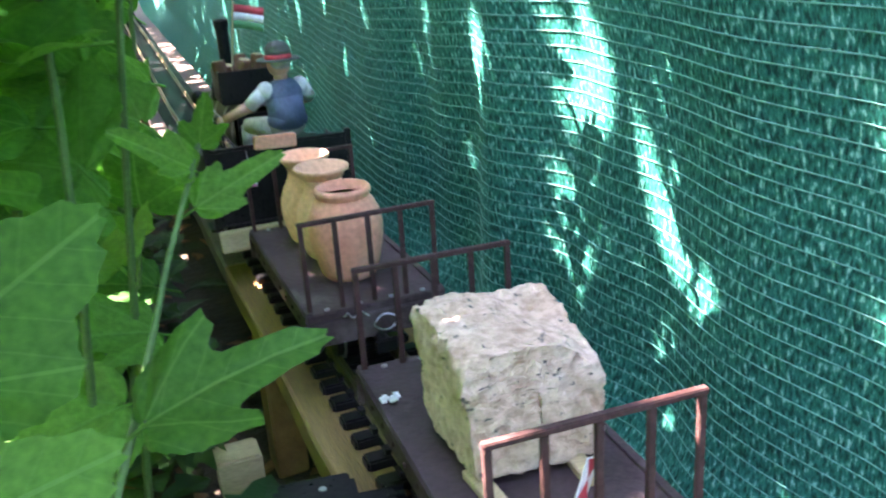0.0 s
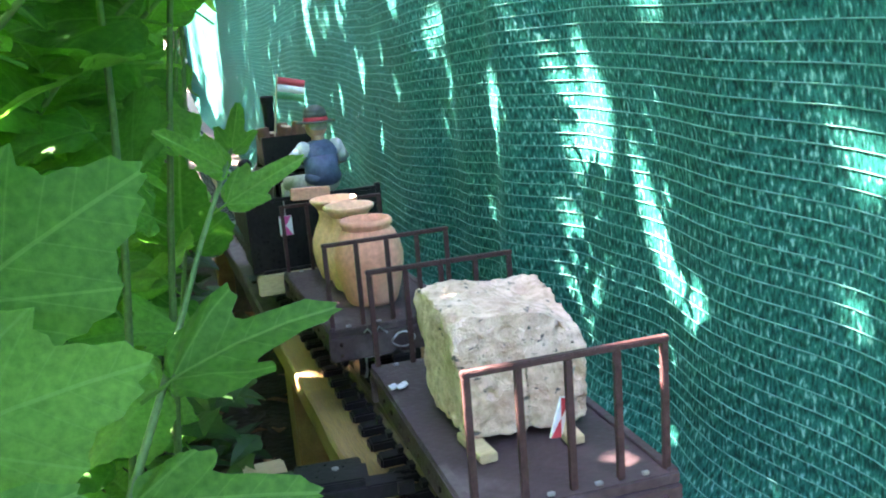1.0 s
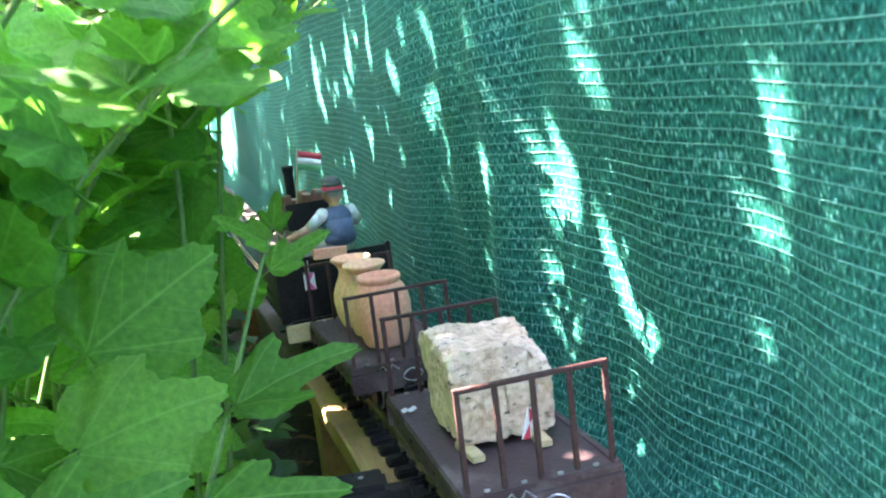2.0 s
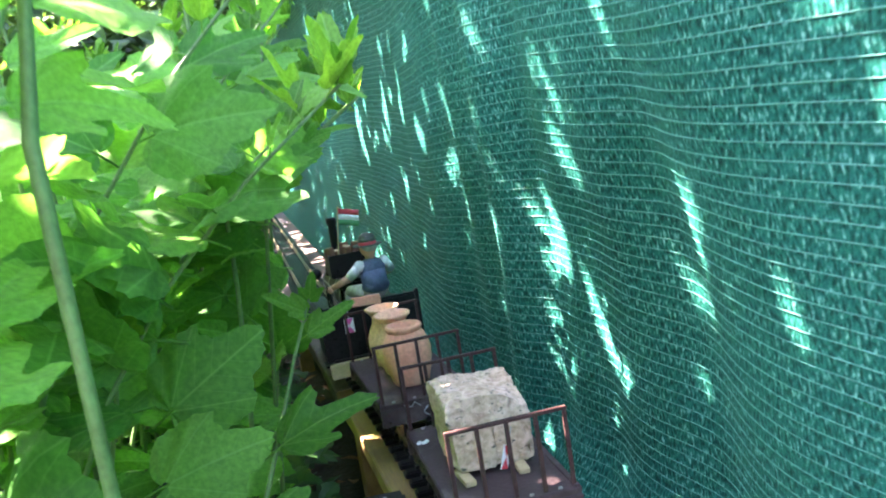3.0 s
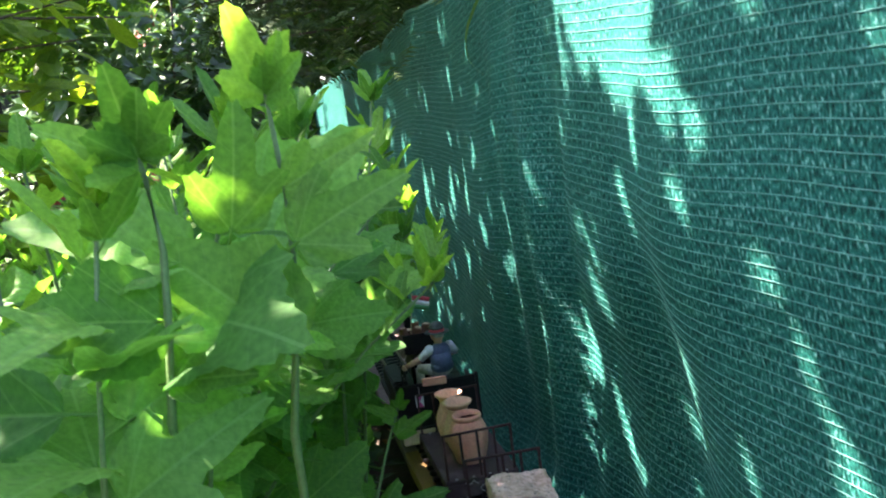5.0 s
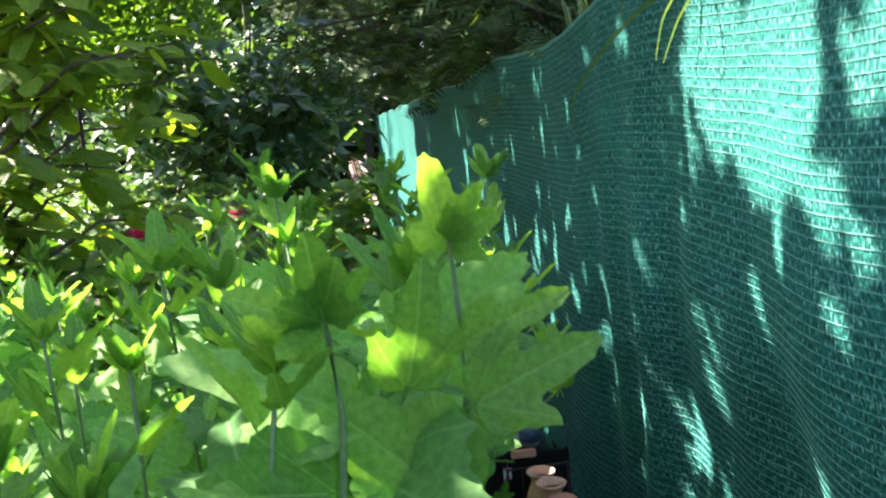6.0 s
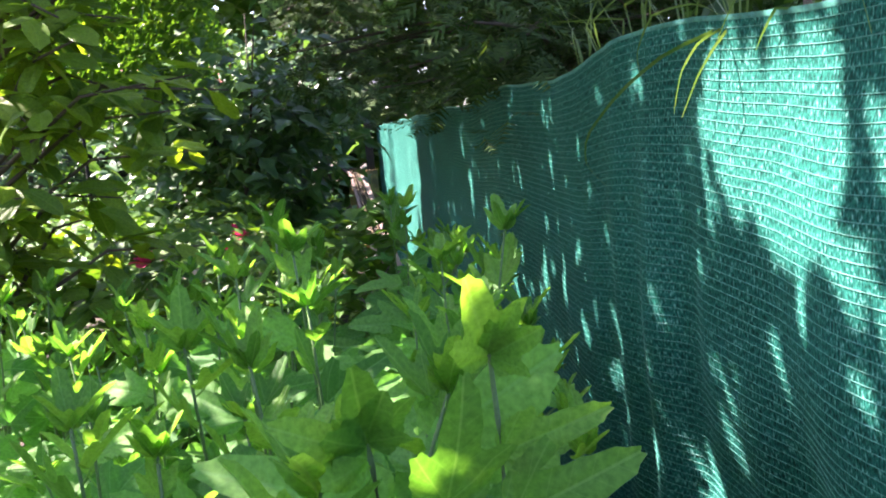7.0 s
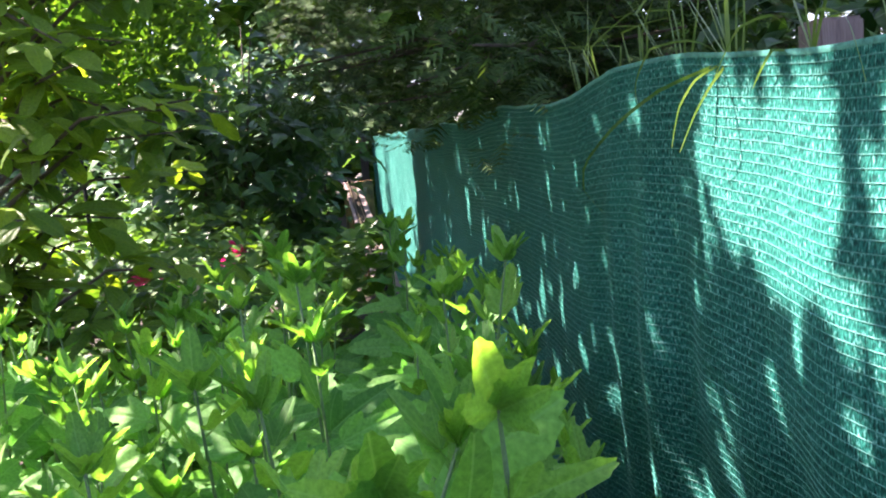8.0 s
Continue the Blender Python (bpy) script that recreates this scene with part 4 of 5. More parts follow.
edge_shoot([(-0.33, 0.06, GROUND), (-0.315, 0.05, -0.06), (-0.295, 0.03, 0.06), (-0.272, 0.025, 0.14), (-0.262, 0.02, 0.22)],
           [(2, (-0.240, 0.040, 0.118), (-0.170, 0.035, 0.163), (0.1, -1.0, 0.35)),
            (2, (-0.252, 0.005, 0.076), (-0.178, 0.002, 0.100), (0.0, -0.9, 0.6)),
            (0, (-0.275, -0.050, 0.050), (-0.204, -0.055, 0.078), (0.0, -0.8, 0.7)),
            (0, (-0.275, 0.020, 0.190), (-0.225, 0.0, 0.222), (0.0, -0.8, 0.6)),
            (4, (-0.268, 0.02, 0.22), (-0.250, 0.0, 0.258), (0.0, -1, 0.3)),
            (3, (-0.290, 0.03, 0.07), (-0.235, 0.05, 0.030), (0.0, -0.6, 0.9))],
           "leafy shoot with very large bright lobed leaves")
edge_shoot([(-0.150, 0.16, GROUND), (-0.140, 0.14, -0.14), (-0.125, 0.12, -0.075)],
           [(0, (-0.127, 0.125, -0.080), (-0.092, 0.05, -0.072), (0, -0.4, 1)), (1, (-0.130, 0.12, -0.082), (-0.165, 0.055, -0.075), (0, -0.4, 1)),
            (0, (-0.125, 0.13, -0.076), (-0.092, 0.19, -0.060), (0, -0.5, 1)), (1, (-0.126, 0.12, -0.09), (-0.105, 0.05, -0.115), (0, -0.4, 1))],
           "low leafy shoot beside the point motor")
edge_shoot([(-0.294, -0.350, GROUND), (-0.294, -0.360, 0.343), (-0.287, -0.360, 0.396), (-0.283, -0.360, 0.437), (-0.286, -0.360, 0.475), (-0.288, -0.360, 0.489)],
           [(2, (-0.290, -0.360, 0.400), (-0.347, -0.390, 0.418), (0.1, -1.0, 0.45)),
            (0, (-0.287, -0.360, 0.478), (-0.320, -0.390, 0.507), (0.2, -1.0, 0.5)),
            (4, (-0.287, -0.360, 0.484), (-0.293, -0.390, 0.532), (0.2, -1.0, 0.1)),
            (4, (-0.288, -0.360, 0.487), (-0.278, -0.390, 0.520), (0, -1.0, 0.2)),
            (1, (-0.290, -0.360, 0.367), (-0.248, -0.390, 0.373), (0.1, -1.0, 0.45))],
           "near leafy shoot with broad pale green leaves")
edge_shoot([(-0.232, -0.310, GROUND), (-0.232, -0.320, 0.314), (-0.222, -0.320, 0.374), (-0.216, -0.320, 0.432), (-0.217, -0.320, 0.477), (-0.219, -0.320, 0.514)],
           [(2, (-0.228, -0.330, 0.371), (-0.276, -0.360, 0.436), (0.1, -1.0, 0.45)),
            (0, (-0.249, -0.330, 0.439), (-0.234, -0.360, 0.500), (0.3, -1.0, 0.3)),
            (0, (-0.215, -0.330, 0.427), (-0.159, -0.360, 0.461), (0.1, -1.0, 0.45)),
            (1, (-0.217, -0.320, 0.458), (-0.168, -0.350, 0.485), (0, -1, 0.4)),
            (4, (-0.219, -0.320, 0.511), (-0.235, -0.350, 0.559), (0.2, -1.0, 0.1)),
            (4, (-0.219, -0.320, 0.511), (-0.196, -0.350, 0.530), (-0.2, -1.0, 0.1)),
            (5, (-0.218, -0.320, 0.513), (-0.209, -0.350, 0.540), (0, -1.0, 0.2))],
           "near leafy shoot with lobed leaves and a bright tip")


def fast_leaves(name, items, outline, material, parent=None, label="", fold=0.25):
    """Many small leaves as one mesh: items are (base, direction, up, length)."""
    vs, fs = [], []
    for base, d, up, L in items:
        y = Vector(d).normalized()
        x = y.cross(Vector(up))
        if x.length < 1e-3:
            continue
        x.normalize()
        z = x.cross(y)
        b = Vector(base)
        n = len(vs)
        k = len(outline)
        for t, w in outline:
            c = b + y * (t * L) - z * (0.25 * t * t * L)
            e = z * (fold * w * L)
            vs += [c - x * (w * L) + e, c, c + x * (w * L) + e]
        for i in range(k - 1):
            a = n + 3 * i
            fs += [(a, a + 1, a + 4, a + 3), (a + 1, a + 2, a + 5, a + 4)]
    return sheet(name, vs, fs, material, parent, label, smooth=False)


SMALL = [(0, 0.03), (0.25, 0.27), (0.42, 0.36), (0.5, 0.22), (0.75, 0.15), (1, 0.0)]
OVAL = [(0, 0.02), (0.3, 0.24), (0.65, 0.22), (1, 0.0)]


def any_dir(rnd, zlo=-0.4, zhi=0.7):
    a = rnd.uniform(0, math.tau)
    return Vector((math.cos(a), math.sin(a), rnd.uniform(zlo, zhi)))


def undergrowth():
    """Foliage low under the hedge and along the planks, its shade put into the dark leaf colour, and the hedge's
    farther part.
    """
    rnd = random.Random(21)
    items = []
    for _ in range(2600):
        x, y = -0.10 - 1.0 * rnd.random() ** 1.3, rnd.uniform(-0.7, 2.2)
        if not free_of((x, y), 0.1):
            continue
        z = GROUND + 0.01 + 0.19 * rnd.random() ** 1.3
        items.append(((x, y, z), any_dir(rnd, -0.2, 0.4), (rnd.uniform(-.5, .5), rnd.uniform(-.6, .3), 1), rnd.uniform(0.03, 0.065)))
    tagged(fast_leaves("undergrowth", items, SMALL, M_DARKLEAF), "dense green leaves close to the ground, coloured dark for the shade there", "undergrowth", kind="stuff")
    items = []
    for _ in range(9000):
        y = 1.15 + 6.5 * rnd.random() ** 1.4
        x = -0.10 - 0.02 * y - (0.8 + 0.45 * y) * rnd.random()
        cap = 0.36 + 0.10 * noise.noise((x * 3, y * 3, 2)) + 0.035 * (y - 1) + 0.06 * sm((x + 0.4) / 0.2)
        cap -= 0.30 * sm((x + 0.10 + 0.02 * y + 0.45) / 0.40) * sm((y - 1.5) / 1.2)
        z = cap - 0.42 * rnd.random() ** 1.7
        items.append(((x, y, z), any_dir(rnd, 0, 1.2), (rnd.uniform(-.5, .5), rnd.uniform(-.8, .2), 1), rnd.uniform(0.045, 0.085)))
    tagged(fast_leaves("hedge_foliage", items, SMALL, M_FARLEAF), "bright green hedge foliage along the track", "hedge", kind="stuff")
    items = []
    for _ in range(700):
        x, y = rnd.uniform(-1.0, 0.14), rnd.uniform(-0.8, 1.6)
        items.append(((x, y, ground_height(x, y) + rnd.uniform(0.002, 0.012)), any_dir(rnd, -0.1, 0.1), (0.2, 0.1, 1), rnd.uniform(0.02, 0.045)))
    litter = surf("dry_leaf", (0.16, 0.075, 0.03), (0.36, 0.20, 0.09), 25, 0.8, 0.3, 200)
    tagged(fast_leaves("leaf_litter", items, OVAL, litter), "dry brown fallen leaves on the soil", "leaf litter", kind="stuff")


undergrowth()


def unseen_shade_tree():
    """Unseen tree added over the path; its broken crown shapes the sun into spots."""
    rnd = random.Random(8)
    t = thing("unseen_shade_tree", pose(-2.3, -1.9, GROUND), "unseen tall leafy tree, added over the path to dapple the sunlight", "tree")
    at = Vector((-2.3, -1.9, GROUND))
    part("trunk", tube(bmesh.new(), [(0, 0, 0), (0.03, 0.05, 0.8), (0.1, 0.2, 1.7), (0.35, 0.7, 2.4), (0.7, 1.4, 2.75)], 0.11, 0.05, 12), M_TRUNK, t, smooth=True)
    for end in ((1.5, 2.4, 2.5), (0.9, 3.6, 2.9), (2.1, 1.7, 2.3), (0.2, 2.6, 2.7), (1.2, 4.6, 3.3)):
        part("limb", tube(bmesh.new(), [(0.1, 0.2, 1.7), Vector((0.1, 0.2, 1.7)).lerp(Vector(end), 0.5) + Vector((0, 0, 0.25)), end], 0.045, 0.012, 8), M_TRUNK, t, smooth=True)
    # openings in the crown, given by where their light falls on the cloth: y, z, half width, half height
    gaps = [(0.09, 0.63, 0.15, 0.085), (0.02, 0.55, 0.11, 0.10), (-0.05, 0.46, 0.05, 0.06), (0.17, 0.46, 0.02, 0.035), (-0.13, 0.43, 0.03, 0.05), (-0.20, 0.58, 0.07, 0.07), (0.40, 0.665, 0.012, 0.02), (0.60, 0.67, 0.014, 0.022),
            (0.05, 0.37, 0.013, 0.03), (-0.02, 0.32, 0.014, 0.03), (0.10, 0.30, 0.010, 0.02), (0.17, 0.30, 0.012, 0.026), (0.05, 0.255, 0.016, 0.022), (0.13, 0.165, 0.013, 0.028), (0.33, 0.02, 0.03, 0.035), (0.24, -0.01, 0.016, 0.025),
            (0.03, 0.115, 0.013, 0.028), (-0.18, 0.15, 0.026, 0.05), (-0.12, 0.19, 0.02, 0.03), (-0.22, 0.06, 0.012, 0.024), (-0.10, 0.05, 0.013, 0.02), (-0.38, 0.16, 0.022, 0.04), (-0.30, 0.17, 0.015, 0.035), (-0.16, 0.02, 0.014, 0.03),
            (0.25, 0.15, 0.012, 0.025), (0.41, 0.33, 0.010, 0.025), (0.62, 0.17, 0.012, 0.03), (0.50, 0.08, 0.02, 0.03), (0.75, 0.24, 0.012, 0.03), (0.98, 0.35, 0.014, 0.05), (1.18, 0.34, 0.016, 0.06), (1.5, 0.36, 0.018, 0.06), (1.9, 0.47, 0.03, 0.06), (2.2, 0.54, 0.035, 0.07),
            (2.7, 0.56, 0.03, 0.05), (1.05, 0.22, 0.012, 0.03), (0.22, 0.24, 0.01, 0.02), (0.00, 0.21, 0.009, 0.02), (0.30, 0.40, 0.012, 0.02), (5.1, 0.6, 0.9, 0.5), (0.06, 0.167, 0.028, 0.04), (-0.02, 0.156, 0.012, 0.03), (0.308, 0.194, 0.014, 0.04), (0.216, 0.21, 0.012, 0.03), (0.211, 0.089, 0.014, 0.04), (0.43, 0.12, 0.015, 0.04), (0.77, 0.034, 0.025, 0.04),
            (0.1, 0.16, 0.022, 0.016), (0.02, 0.157, 0.009, 0.014), (0.26, 0.204, 0.019, 0.01), (0.35, 0.181, 0.016, 0.017), (0.32, 0.161, 0.012, 0.011), (0.25, 0.07, 0.022, 0.014), (0.26, 0.101, 0.01, 0.011), (0.83, -0.001, 0.048, 0.021), (0.69, 0.09, 0.025, 0.016), (0.49, 0.104, 0.017, 0.014), (0.16, 0.122, 0.012, 0.008), (0.6, 0.171, 0.018, 0.012), (0.58, 0.065, 0.014, 0.012), (0.37, 0.023, 0.014, 0.013), (0.62, 0.232, 0.014, 0.017), (-0.01, 0.195, 0.018, 0.009), (0.3, 0.133, 0.008, 0.007)]

    def shut(y, z):
        r = 0.6
        for a, b, w, h in gaps:
            if a < 0.4 and b < 0.4:
                w, h = 0.72 * w, 0.42 * h
            elif a < 1.3 and h < 0.06:
                w, h = 1.15 * w, 0.70 * h
            u = (y - a) / (w + 0.012)
            v = (z - b) / (h + 0.012)
            if u * u + v * v < 1 + r * noise.noise((y * 45, z * 45, 2.0)):
                return False
        if z < -0.12:
            return noise.noise((y * 13.0, z * 9.0, 5.0)) < (0.38 if y < -0.35 else 0.12)
        return True
    items = []
    for _ in range(42000):
        y, z = rnd.uniform(-1.5, 5.2), rnd.uniform(-1.2, 2.4)
        if y < -0.55 and z > -0.12:
            continue
        if (z < -0.5 and y < 0.5 and rnd.random() < 0.5) or (z > 0.95 and y < 0.25):
            continue
        q = Vector((0.16, y, z))
        d = 1.75 + 0.25 * rnd.random() + max(0.0, -z) * 0.75
        if not shut(y, z):
            continue
        base = q + SUN * d
        nrm = SUN + 0.45 * any_dir(rnd, -1, 1)
        way = nrm.cross(any_dir(rnd, -1, 1))
        items.append((base - at - way.normalized() * 0.02, way, nrm, rnd.uniform(0.05, 0.075)))
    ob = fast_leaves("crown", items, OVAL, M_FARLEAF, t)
    tagged(ob, kind="stuff")


unseen_shade_tree()


def spoon_tree():
    """The small tree with spoon-shaped leaves left of the hedge."""
    rnd = random.Random(14)
    at = Vector((-0.98, 1.22, GROUND))
    t = thing("garden_tree", Matrix.Translation(at), "small garden tree with spoon-shaped green leaves", "tree")
    part("trunk", tube(bmesh.new(), [(0, 0, 0), (0.02, -0.02, 0.35), (-0.03, 0.0, 0.8), (0.0, 0.03, 1.55)], 0.013, 0.007, 9), M_TRUNK, t, smooth=True)
    for i in range(46):
        a = rnd.uniform(0, math.tau)
        z0 = rnd.uniform(0.42, 1.5)
        L = rnd.uniform(0.16, 0.42)
        end = Vector((math.cos(a) * L + 0.15, math.sin(a) * L * 0.7 - 0.08, z0 + rnd.uniform(-0.12, 0.22)))
        mid = Vector((end.x * 0.5, end.y * 0.5, (z0 + end.z) / 2 + 0.05))
        pts = [Vector((0, 0, z0 - 0.04)), mid, end]
        part("limb", tube(bmesh.new(), pts, 0.006, 0.0018, 6), M_TRUNK, t, smooth=True)
        for j in range(13):
            k = rnd.uniform(0.12, 1.0)
            p = pts[0].lerp(mid, k * 2) if k < 0.5 else mid.lerp(end, k * 2 - 1)
            p = p + any_dir(rnd, -1, 1) * 0.03
            d = (any_dir(rnd, -0.8, 0.4) + Vector((math.cos(a), math.sin(a), 0)) * 0.6).normalized()
            put_leaf(rnd.choice(L_TREE), leaf_pose(at + p, at + p + d, (rnd.uniform(-.4, .4), rnd.uniform(-.9, .1), 1), rnd.uniform(0.070, 0.110)), t)


spoon_tree()


def bush(name, at, spread, count, outline, material, size, label, seed, stems=8):
    """A round bush: stems fanning out, leaves in drooping clumps with gaps."""
    rnd = random.Random(seed)
    at, spread = Vector(at), Vector(spread)
    t = thing(name, Matrix.Translation(at), label, "bush")
    bm = bmesh.new()
    tips = []
    for i in range(stems):
        a = math.tau * i / stems + rnd.uniform(-0.3, 0.3)
        k = rnd.uniform(0.3, 0.9)
        tip = Vector((math.cos(a) * spread.x * k, math.sin(a) * spread.y * k, spread.z * rnd.uniform(0.6, 1.0)))
        tube(bm, [(0, 0, 0), (tip.x * 0.35, tip.y * 0.35, tip.z * 0.5), tip], 0.012 * spread.z, 0.003, 6)
        tips.append(tip)
    part("stem", bm, M_TRUNK, t, smooth=True)
    items = []
    clumps = []
    for _ in range(max(20, count // 28)):
        u = any_dir(rnd, -1, 1)
        u = u.normalized() * rnd.uniform(0.55, 1.0)
        clumps.append(Vector((u.x * spread.x, u.y * spread.y, spread.z * (0.52 + 0.48 * u.z))))
    for _ in range(count):
        c = rnd.choice(clumps)
        p = c + Vector((rnd.gauss(0, 0.09), rnd.gauss(0, 0.09), rnd.gauss(0, 0.07))) * spread.z
        items.append((p, any_dir(rnd, -0.9, 0.2), (rnd.uniform(-.5, .5), rnd.uniform(-.9, .2), 1), rnd.uniform(0.7, 1.2) * size))
    tagged(fast_leaves("crown", items, outline, material, t), kind="stuff")


bush("lobed_bush", (-0.72, 4.2, GROUND), (0.55, 0.5, 1.65), 2200, SMALL, M_BLUELEAF, 0.125, "dense bush with drooping lobed leaves", 31)
bush("lobed_bush", (-0.85, 7.2, GROUND), (0.6, 0.6, 2.1), 2200, SMALL, M_BLUELEAF, 0.10, "dark bush beside the far end of the track", 32)
bush("flowering_bush", (-2.6, 6.5, GROUND), (1.1, 0.8, 2.3), 2600, SMALL, M_BLUELEAF, 0.10, "tall green bush with small white blossoms", 33)
bush("far_bush", (-2.0, 9.5, GROUND), (1.3, 0.8, 2.6), 2600, OVAL, M_FARLEAF, 0.14, "pale sunlit bush at the end of the garden", 34)
bush("dark_bush", (0.95, 0.55, GROUND), (0.42, 0.75, 1.55), 1800, OVAL, M_DARKLEAF, 0.085, "dark leafy bush behind the net", 36)
bush("rose_bush", (-0.62, 2.45, GROUND), (0.26, 0.22, 0.62), 520, OVAL, M_FARLEAF, 0.045, "low rose bush with pink flowers", 35, 6)


def conifer(at, seed, limbs, turn, reach, low_limb, label):
    """A dark conifer with drooping limbs and flat sprays."""
    rnd = random.Random(seed)
    at = Vector(at)
    t = thing("conifer", Matrix.Translation(at), label, "tree")
    part("trunk", tube(bmesh.new(), [(0, 0, 0), (-0.03, 0.0, 1.2), (0.02, 0.02, 2.4), (0, 0, 3.6)], 0.10, 0.03, 12), M_TRUNK, t, smooth=True)
    vs, fs = [], []
    for _ in range(limbs):
        z0 = rnd.uniform(low_limb, 3.0)
        a = rnd.uniform(math.radians(turn[0]), math.radians(turn[1]))
        L = rnd.uniform(*reach)
        end = Vector((math.cos(a) * L * 0.85, math.sin(a) * L * 1.5, z0 + rnd.uniform(-0.3, 0.1)))
        w = at + end
        low = net_top(max(-1, w.y)) + 0.04
        if w.x < -0.75 or (3.45 < w.y < 7.5 and w.x < 0.32):
            continue
        if w.z < low:
            end.z = low - at.z + rnd.uniform(0, 0.12)
        s0 = Vector((0, 0, z0))
        mid = s0.lerp(end, 0.55) + Vector((0, 0, 0.10))
        part("limb", tube(bmesh.new(), [s0, mid, end], 0.014, 0.003, 6), M_TRUNK, t, smooth=True)
        for _ in range(int(120 * L)):
            k = rnd.uniform(0.12, 1.0)
            p = s0.lerp(mid, k * 2) if k < 0.5 else mid.lerp(end, k * 2 - 1)
            p = p + Vector((rnd.gauss(0, 0.09), rnd.gauss(0, 0.11), rnd.gauss(-0.03, 0.07)))
            d = (any_dir(rnd, -1.0, 0.2) + (end - s0).normalized() * 0.5).normalized()
            x = d.cross(Vector((rnd.uniform(-.5, .5), rnd.uniform(-.8, .2), 1))).normalized()
            S = rnd.uniform(0.07, 0.14)
            # a flat fern-like spray: a rib and side needles
            n = len(vs)
            vs.extend([p - x * 0.0015, p + x * 0.0015, p + d * S])
            fs.append((n, n + 1, n + 2))
            for q in range(5):
                o = p + d * S * (0.1 + 0.17 * q)
                for sgn in (-1, 1):
                    n = len(vs)
                    tipv = o + (x * sgn * 0.75 + d * 0.7) * S * (0.48 - 0.06 * q)
                    vs.extend([o, o + d * S * 0.10, tipv])
                    fs.append((n, n + 1, n + 2))
    tagged(sheet("sprays", vs, fs, M_CONIFER, t, smooth=False), kind="stuff")


conifer((0.95, 3.4, GROUND), 44, 170, (120, 300), (0.7, 1.9), 0.95, "dark green conifer with drooping sprays above the net")
conifer((-0.15, 10.3, GROUND), 45, 90, (170, 370), (0.5, 1.1), 1.35, "dark conifer at the end of the track")


def far_wood():
    """Dark trees that close the garden all round."""
    rnd = random.Random(55)
    items = []
    for _ in range(15000):
        a = rnd.uniform(-0.75, 0.55)
        r = rnd.uniform(11.5, 15)
        z = 6.5 * rnd.random() ** 0.9
        if -0.20 < a + 0.02 * math.sin(z * 3) < -0.10 and z > 1.9 + 0.5 * noise.noise((a * 20, z, 1)):
            continue
        items.append(((math.sin(a) * r - 0.3, math.cos(a) * r, z + GROUND), any_dir(rnd, -0.8, 0.3), (rnd.uniform(-.5, .5), rnd.uniform(-.8, .2), 1), rnd.uniform(0.35, 0.7)))
    tagged(fast_leaves("far_trees", items, OVAL, M_FARLEAF), "leafy trees closing the far end of the garden", "trees", kind="stuff")
    items = []
    for _ in range(7000):
        a = rnd.uniform(0.6, 5.5)
        r = rnd.uniform(5.5, 8)
        items.append(((math.sin(a) * r, math.cos(a) * r, 2.0 * rnd.random() + GROUND), any_dir(rnd, -0.8, 0.3), (rnd.uniform(-.5, .5), rnd.uniform(-.8, .8), 1), rnd.uniform(0.3, 0.5)))
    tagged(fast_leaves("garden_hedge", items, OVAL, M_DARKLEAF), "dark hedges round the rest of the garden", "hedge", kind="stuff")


far_wood()


def shed():
    at = Vector((-2.35, 8.2, GROUND))
    t = thing("garden_shed", Matrix.Translation(at), "dark wooden garden shed with a red roof", "shed")
    dark = surf("dark_boards", (0.014, 0.016, 0.02), (0.04, 0.045, 0.055), 6, 0.7, 0.4, 60, stretch=(6, 1, 0.4))
    red = surf("red_roof", (0.22, 0.045, 0.035), (0.36, 0.08, 0.06), 10, 0.7, 0.5, 50)
    part("wall", box(bmesh.new(), (0, 0, 0.8), (2.3, 1.4, 1.6), 0.01), dark, t)
    for s in (-1, 1):
        bm = bmesh.new()
        m = pose(0, 0, 0, s * -28)
        for i in range(5):
            box(bm, (0, s * (0.10 + 0.17 * i), 1.98 - 0.10 * i), (2.6, 0.20, 0.03), 0.004, m)
        part("roof_slope", bm, red, t)
    part("window", box(bmesh.new(), (0.3, -0.705, 0.95), (0.5, 0.03, 0.4), 0.004), M_BLACK, t)


shed()


def rose(p, size, seed):
    rnd = random.Random(seed)
    items = []
    for i in range(16):
        a = 2.4 * i
        k = i / 16
        d = Vector((math.cos(a) * (0.3 + k), math.sin(a) * (0.3 + k), 1.1 - k))
        items.append((d * 0.08 * size, d, (-math.cos(a), -math.sin(a), 0.6), size * (0.5 + 0.2 * k)))
    t = thing("rose_flower", Matrix.Translation(p), "open pink rose bloom among the leaves", "flower", "roses")
    ob = fast_leaves("petals", items, [(0, 0.1), (0.4, 0.42), (0.8, 0.42), (1, 0.2)], M_PETAL, t)
    part("stem", tube(bmesh.new(), [(0, 0, 0), (0.01, 0.02, -0.15), (0.0, 0.03, -0.32)], 0.003, 0.004, 5), M_STEM, t)


for i, (p, s) in enumerate((((-0.755, 1.60, 0.385), 0.062), ((-0.626, 2.1, 0.32), 0.046), ((-0.554, 2.1, 0.39), 0.044), ((-0.60, 2.1, 0.36), 0.042), ((-0.575, 2.15, 0.41), 0.042), ((-0.79, 1.62, 0.315), 0.035))):
    rose(p, s, i)
bm = bmesh.new()
bmesh.ops.create_icosphere(bm, subdivisions=3, radius=1)
for v in bm.verts:
    v.co = Vector((v.co.x * 0.10, v.co.y * 0.07, v.co.z * 0.022)) * (1 + 0.25 * noise.noise(v.co * 2.2))
ob = part("flat_rock", bm, M_STONE, smooth=False)
ob.matrix_world = pose(-0.657, 1.90, 0.315, 5, -6, 20)
tagged(ob, "pale flat rock on a low wall among the shrubs", "rock")
bm = bmesh.new()
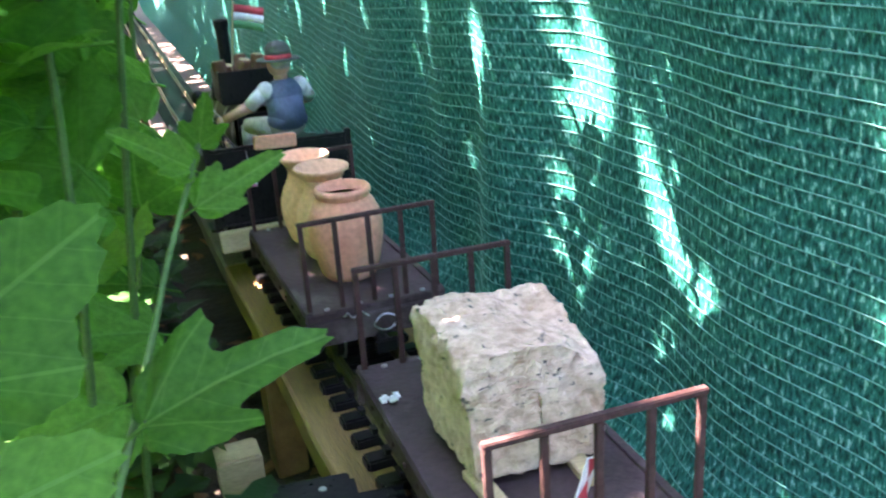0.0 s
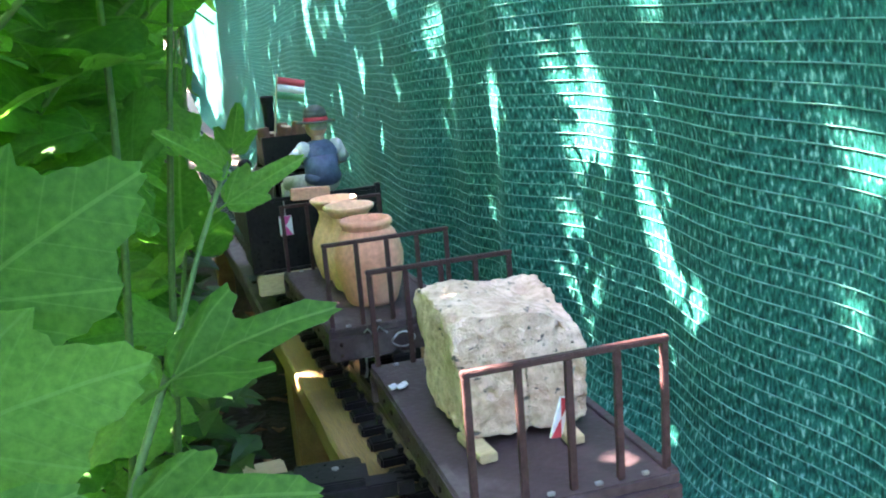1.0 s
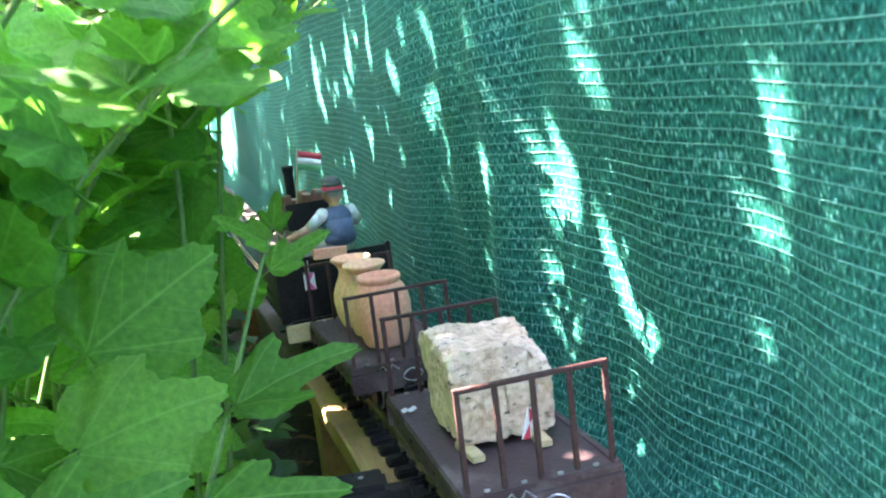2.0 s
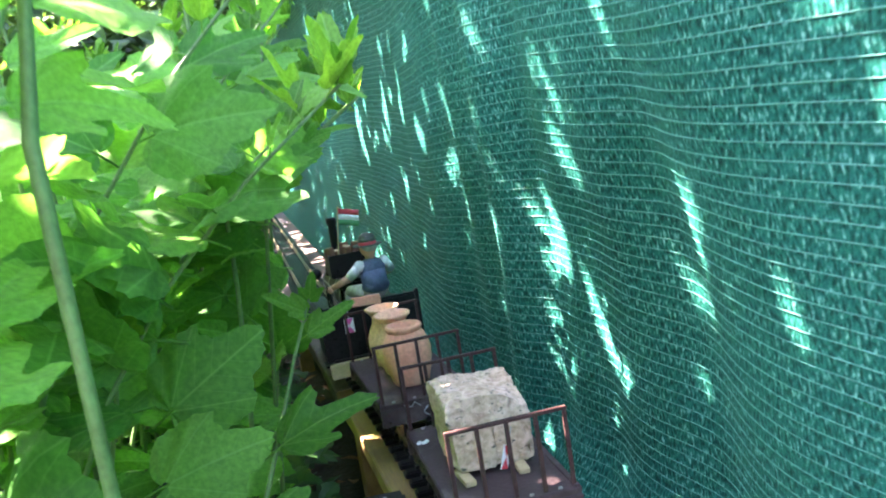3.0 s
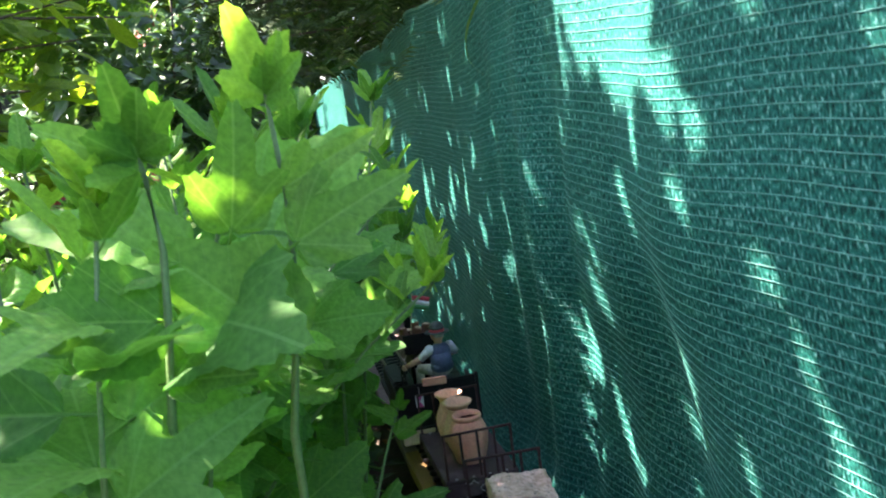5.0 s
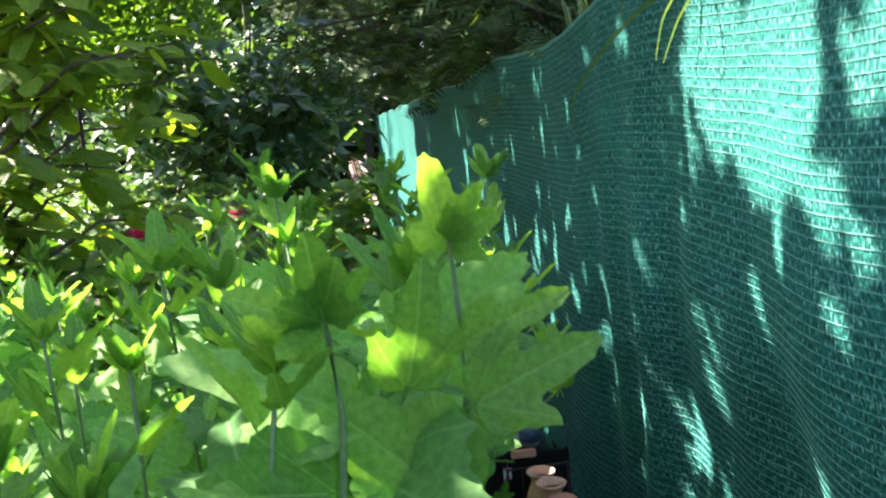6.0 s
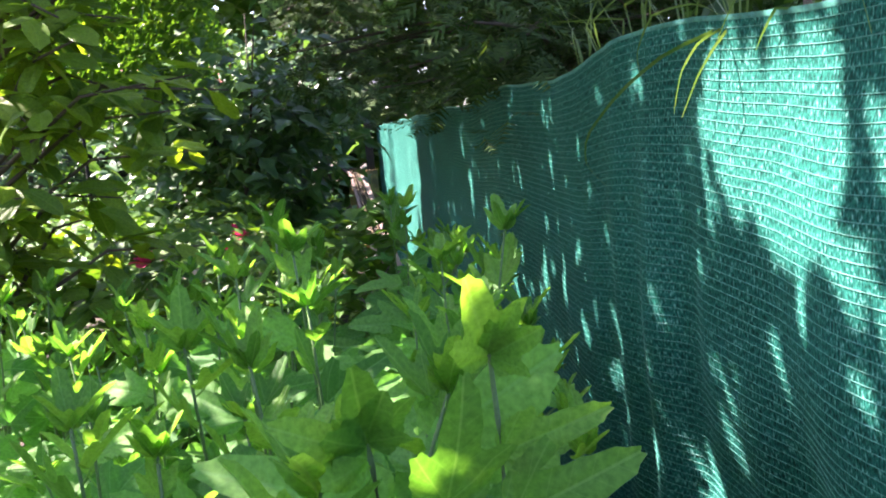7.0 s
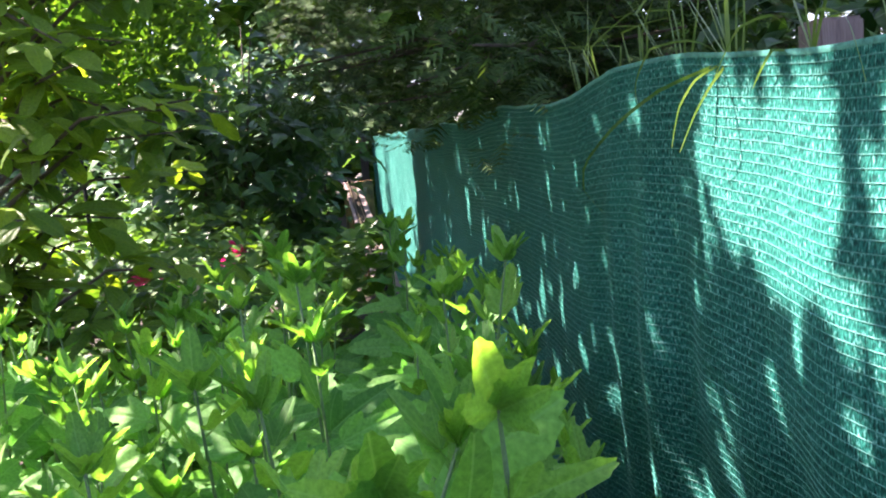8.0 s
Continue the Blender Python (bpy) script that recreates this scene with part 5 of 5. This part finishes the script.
for i in range(9):
    box(bm, (-0.665 + 0.02 * (i % 2), 1.91, GROUND - 0.02 + 0.060 * i), (0.20, 0.14, 0.056), 0.006)
tagged(part("low_wall", bm, M_STONE), "low dry stone pier under the flat rock", "wall", kind="structure")


def grass_tuft(base, blades, label, material=M_GRASS):
    """Long arching blades; each goes through its own points."""
    t = thing("grass_tuft", Matrix.Translation(base), label, "grass")
    for pts, w in blades:
        vs, fs = [], []
        P = [Vector(p) for p in pts]
        n = 14
        for i in range(n + 1):
            u = i / n * (len(P) - 1)
            k = min(int(u), len(P) - 2)
            f = u - k
            a, b = P[max(k - 1, 0)], P[min(k + 2, len(P) - 1)]
            c = P[k] * (1 - f) + P[k + 1] * f + (P[k] * 2 - a - P[k + 1]) * 0.12 * f * (1 - f) + (P[k + 1] * 2 - b - P[k]) * 0.12 * f * (1 - f)
            ww = w * (1 - 0.85 * (i / n) ** 2)
            vs += [c - Vector(base) + Vector((-ww * 0.7, -ww * 0.4, ww * 0.45)), c - Vector(base) + Vector((0.0006, 0, -ww * 0.2)), c - Vector(base) + Vector((ww * 0.7, ww * 0.4, -ww * 0.45))]
            if i:
                q = 3 * (i - 1)
                fs += [(q, q + 1, q + 4, q + 3), (q + 1, q + 2, q + 5, q + 4)]
        sheet("blade", vs, fs, material, t)


def near_net(y, z, off=0.012):
    return (net_x(y, z) - off, y, z)


top = (0.165, 0.17, 0.728)
grass_tuft(top, [([top, (0.125, 0.265, 0.708), (0.122, 0.43, 0.672), (0.120, 0.58, 0.617), (0.125, 0.604, 0.572), (0.13, 0.527, 0.541)], 0.0034),
                 ([top, (0.14, 0.201, 0.756), (0.13, 0.311, 0.760), (0.125, 0.356, 0.720), (0.122, 0.341, 0.690)], 0.0024),
                 ([top, (0.135, 0.191, 0.712), (0.118, 0.205, 0.680), (0.112, 0.216, 0.636)], 0.0022),
                 ([top, (0.135, 0.157, 0.700), (0.112, 0.150, 0.670), (0.108, 0.185, 0.630)], 0.0024),
                 ([top, (0.16, 0.22, 0.78), (0.15, 0.28, 0.85)], 0.005), ([top, (0.16, 0.16, 0.80), (0.14, 0.10, 0.90)], 0.006)],
           "long arching grass blades hanging over the net")
top = (0.175, 0.02, 0.715)
grass_tuft(top, [([top, (0.16, 0.06, 0.76), (0.15, 0.12, 0.755), near_net(0.15, 0.71, 0.02)], 0.003), ([top, (0.16, 0.04, 0.80), (0.15, 0.05, 0.90)], 0.004),
                 ([top, (0.15, -0.03, 0.75), (0.14, -0.09, 0.735), near_net(-0.12, 0.68)], 0.003), ([top, (0.155, 0.0, 0.79), (0.15, -0.05, 0.88)], 0.003),
                 ([top, (0.15, 0.05, 0.725), near_net(0.09, 0.69)], 0.003), ([top, (0.16, -0.04, 0.78), (0.13, -0.13, 0.80), near_net(-0.17, 0.66)], 0.003)],
           "tuft of grass growing over the edge of the net")
rnd = random.Random(77)
for i in range(5):
    y = 0.30 + 0.16 * i
    b = (0.24, y, net_top(y) - 0.04)
    grass_tuft(b, [([b, (0.23 + rnd.uniform(-0.05, 0.03), y + rnd.uniform(-0.05, 0.05), b[2] + 0.12), (0.2 + rnd.uniform(-0.1, 0.1), y + rnd.uniform(-0.12, 0.12), b[2] + rnd.uniform(0.12, 0.26))], 0.003) for _ in range(6)],
               "green grass tuft behind the net")


# white globe lamp on its pole among the far bushes
globe = thing("globe_lamp", pose(-1.259, 3.2, 1.168), "small white globe lamp on a thin pole", "garden lamp")
part("globe", ball(bmesh.new(), (0, 0, 0), (0.037, 0.037, 0.037), 20), M_WHITE, globe, smooth=True)
part("pole", rod(bmesh.new(), (0, 0, -0.035), (0, 0, -1.428), 0.008), M_BLACK, globe)

# dark post that carries the far end of the net
bm = box(bmesh.new(), (0.335, 9.75, 0.38), (0.09, 0.09, 1.25), 0.006)
tagged(part("end_post", bm, M_TRUNK), "dark wooden post at the end of the net", "post")
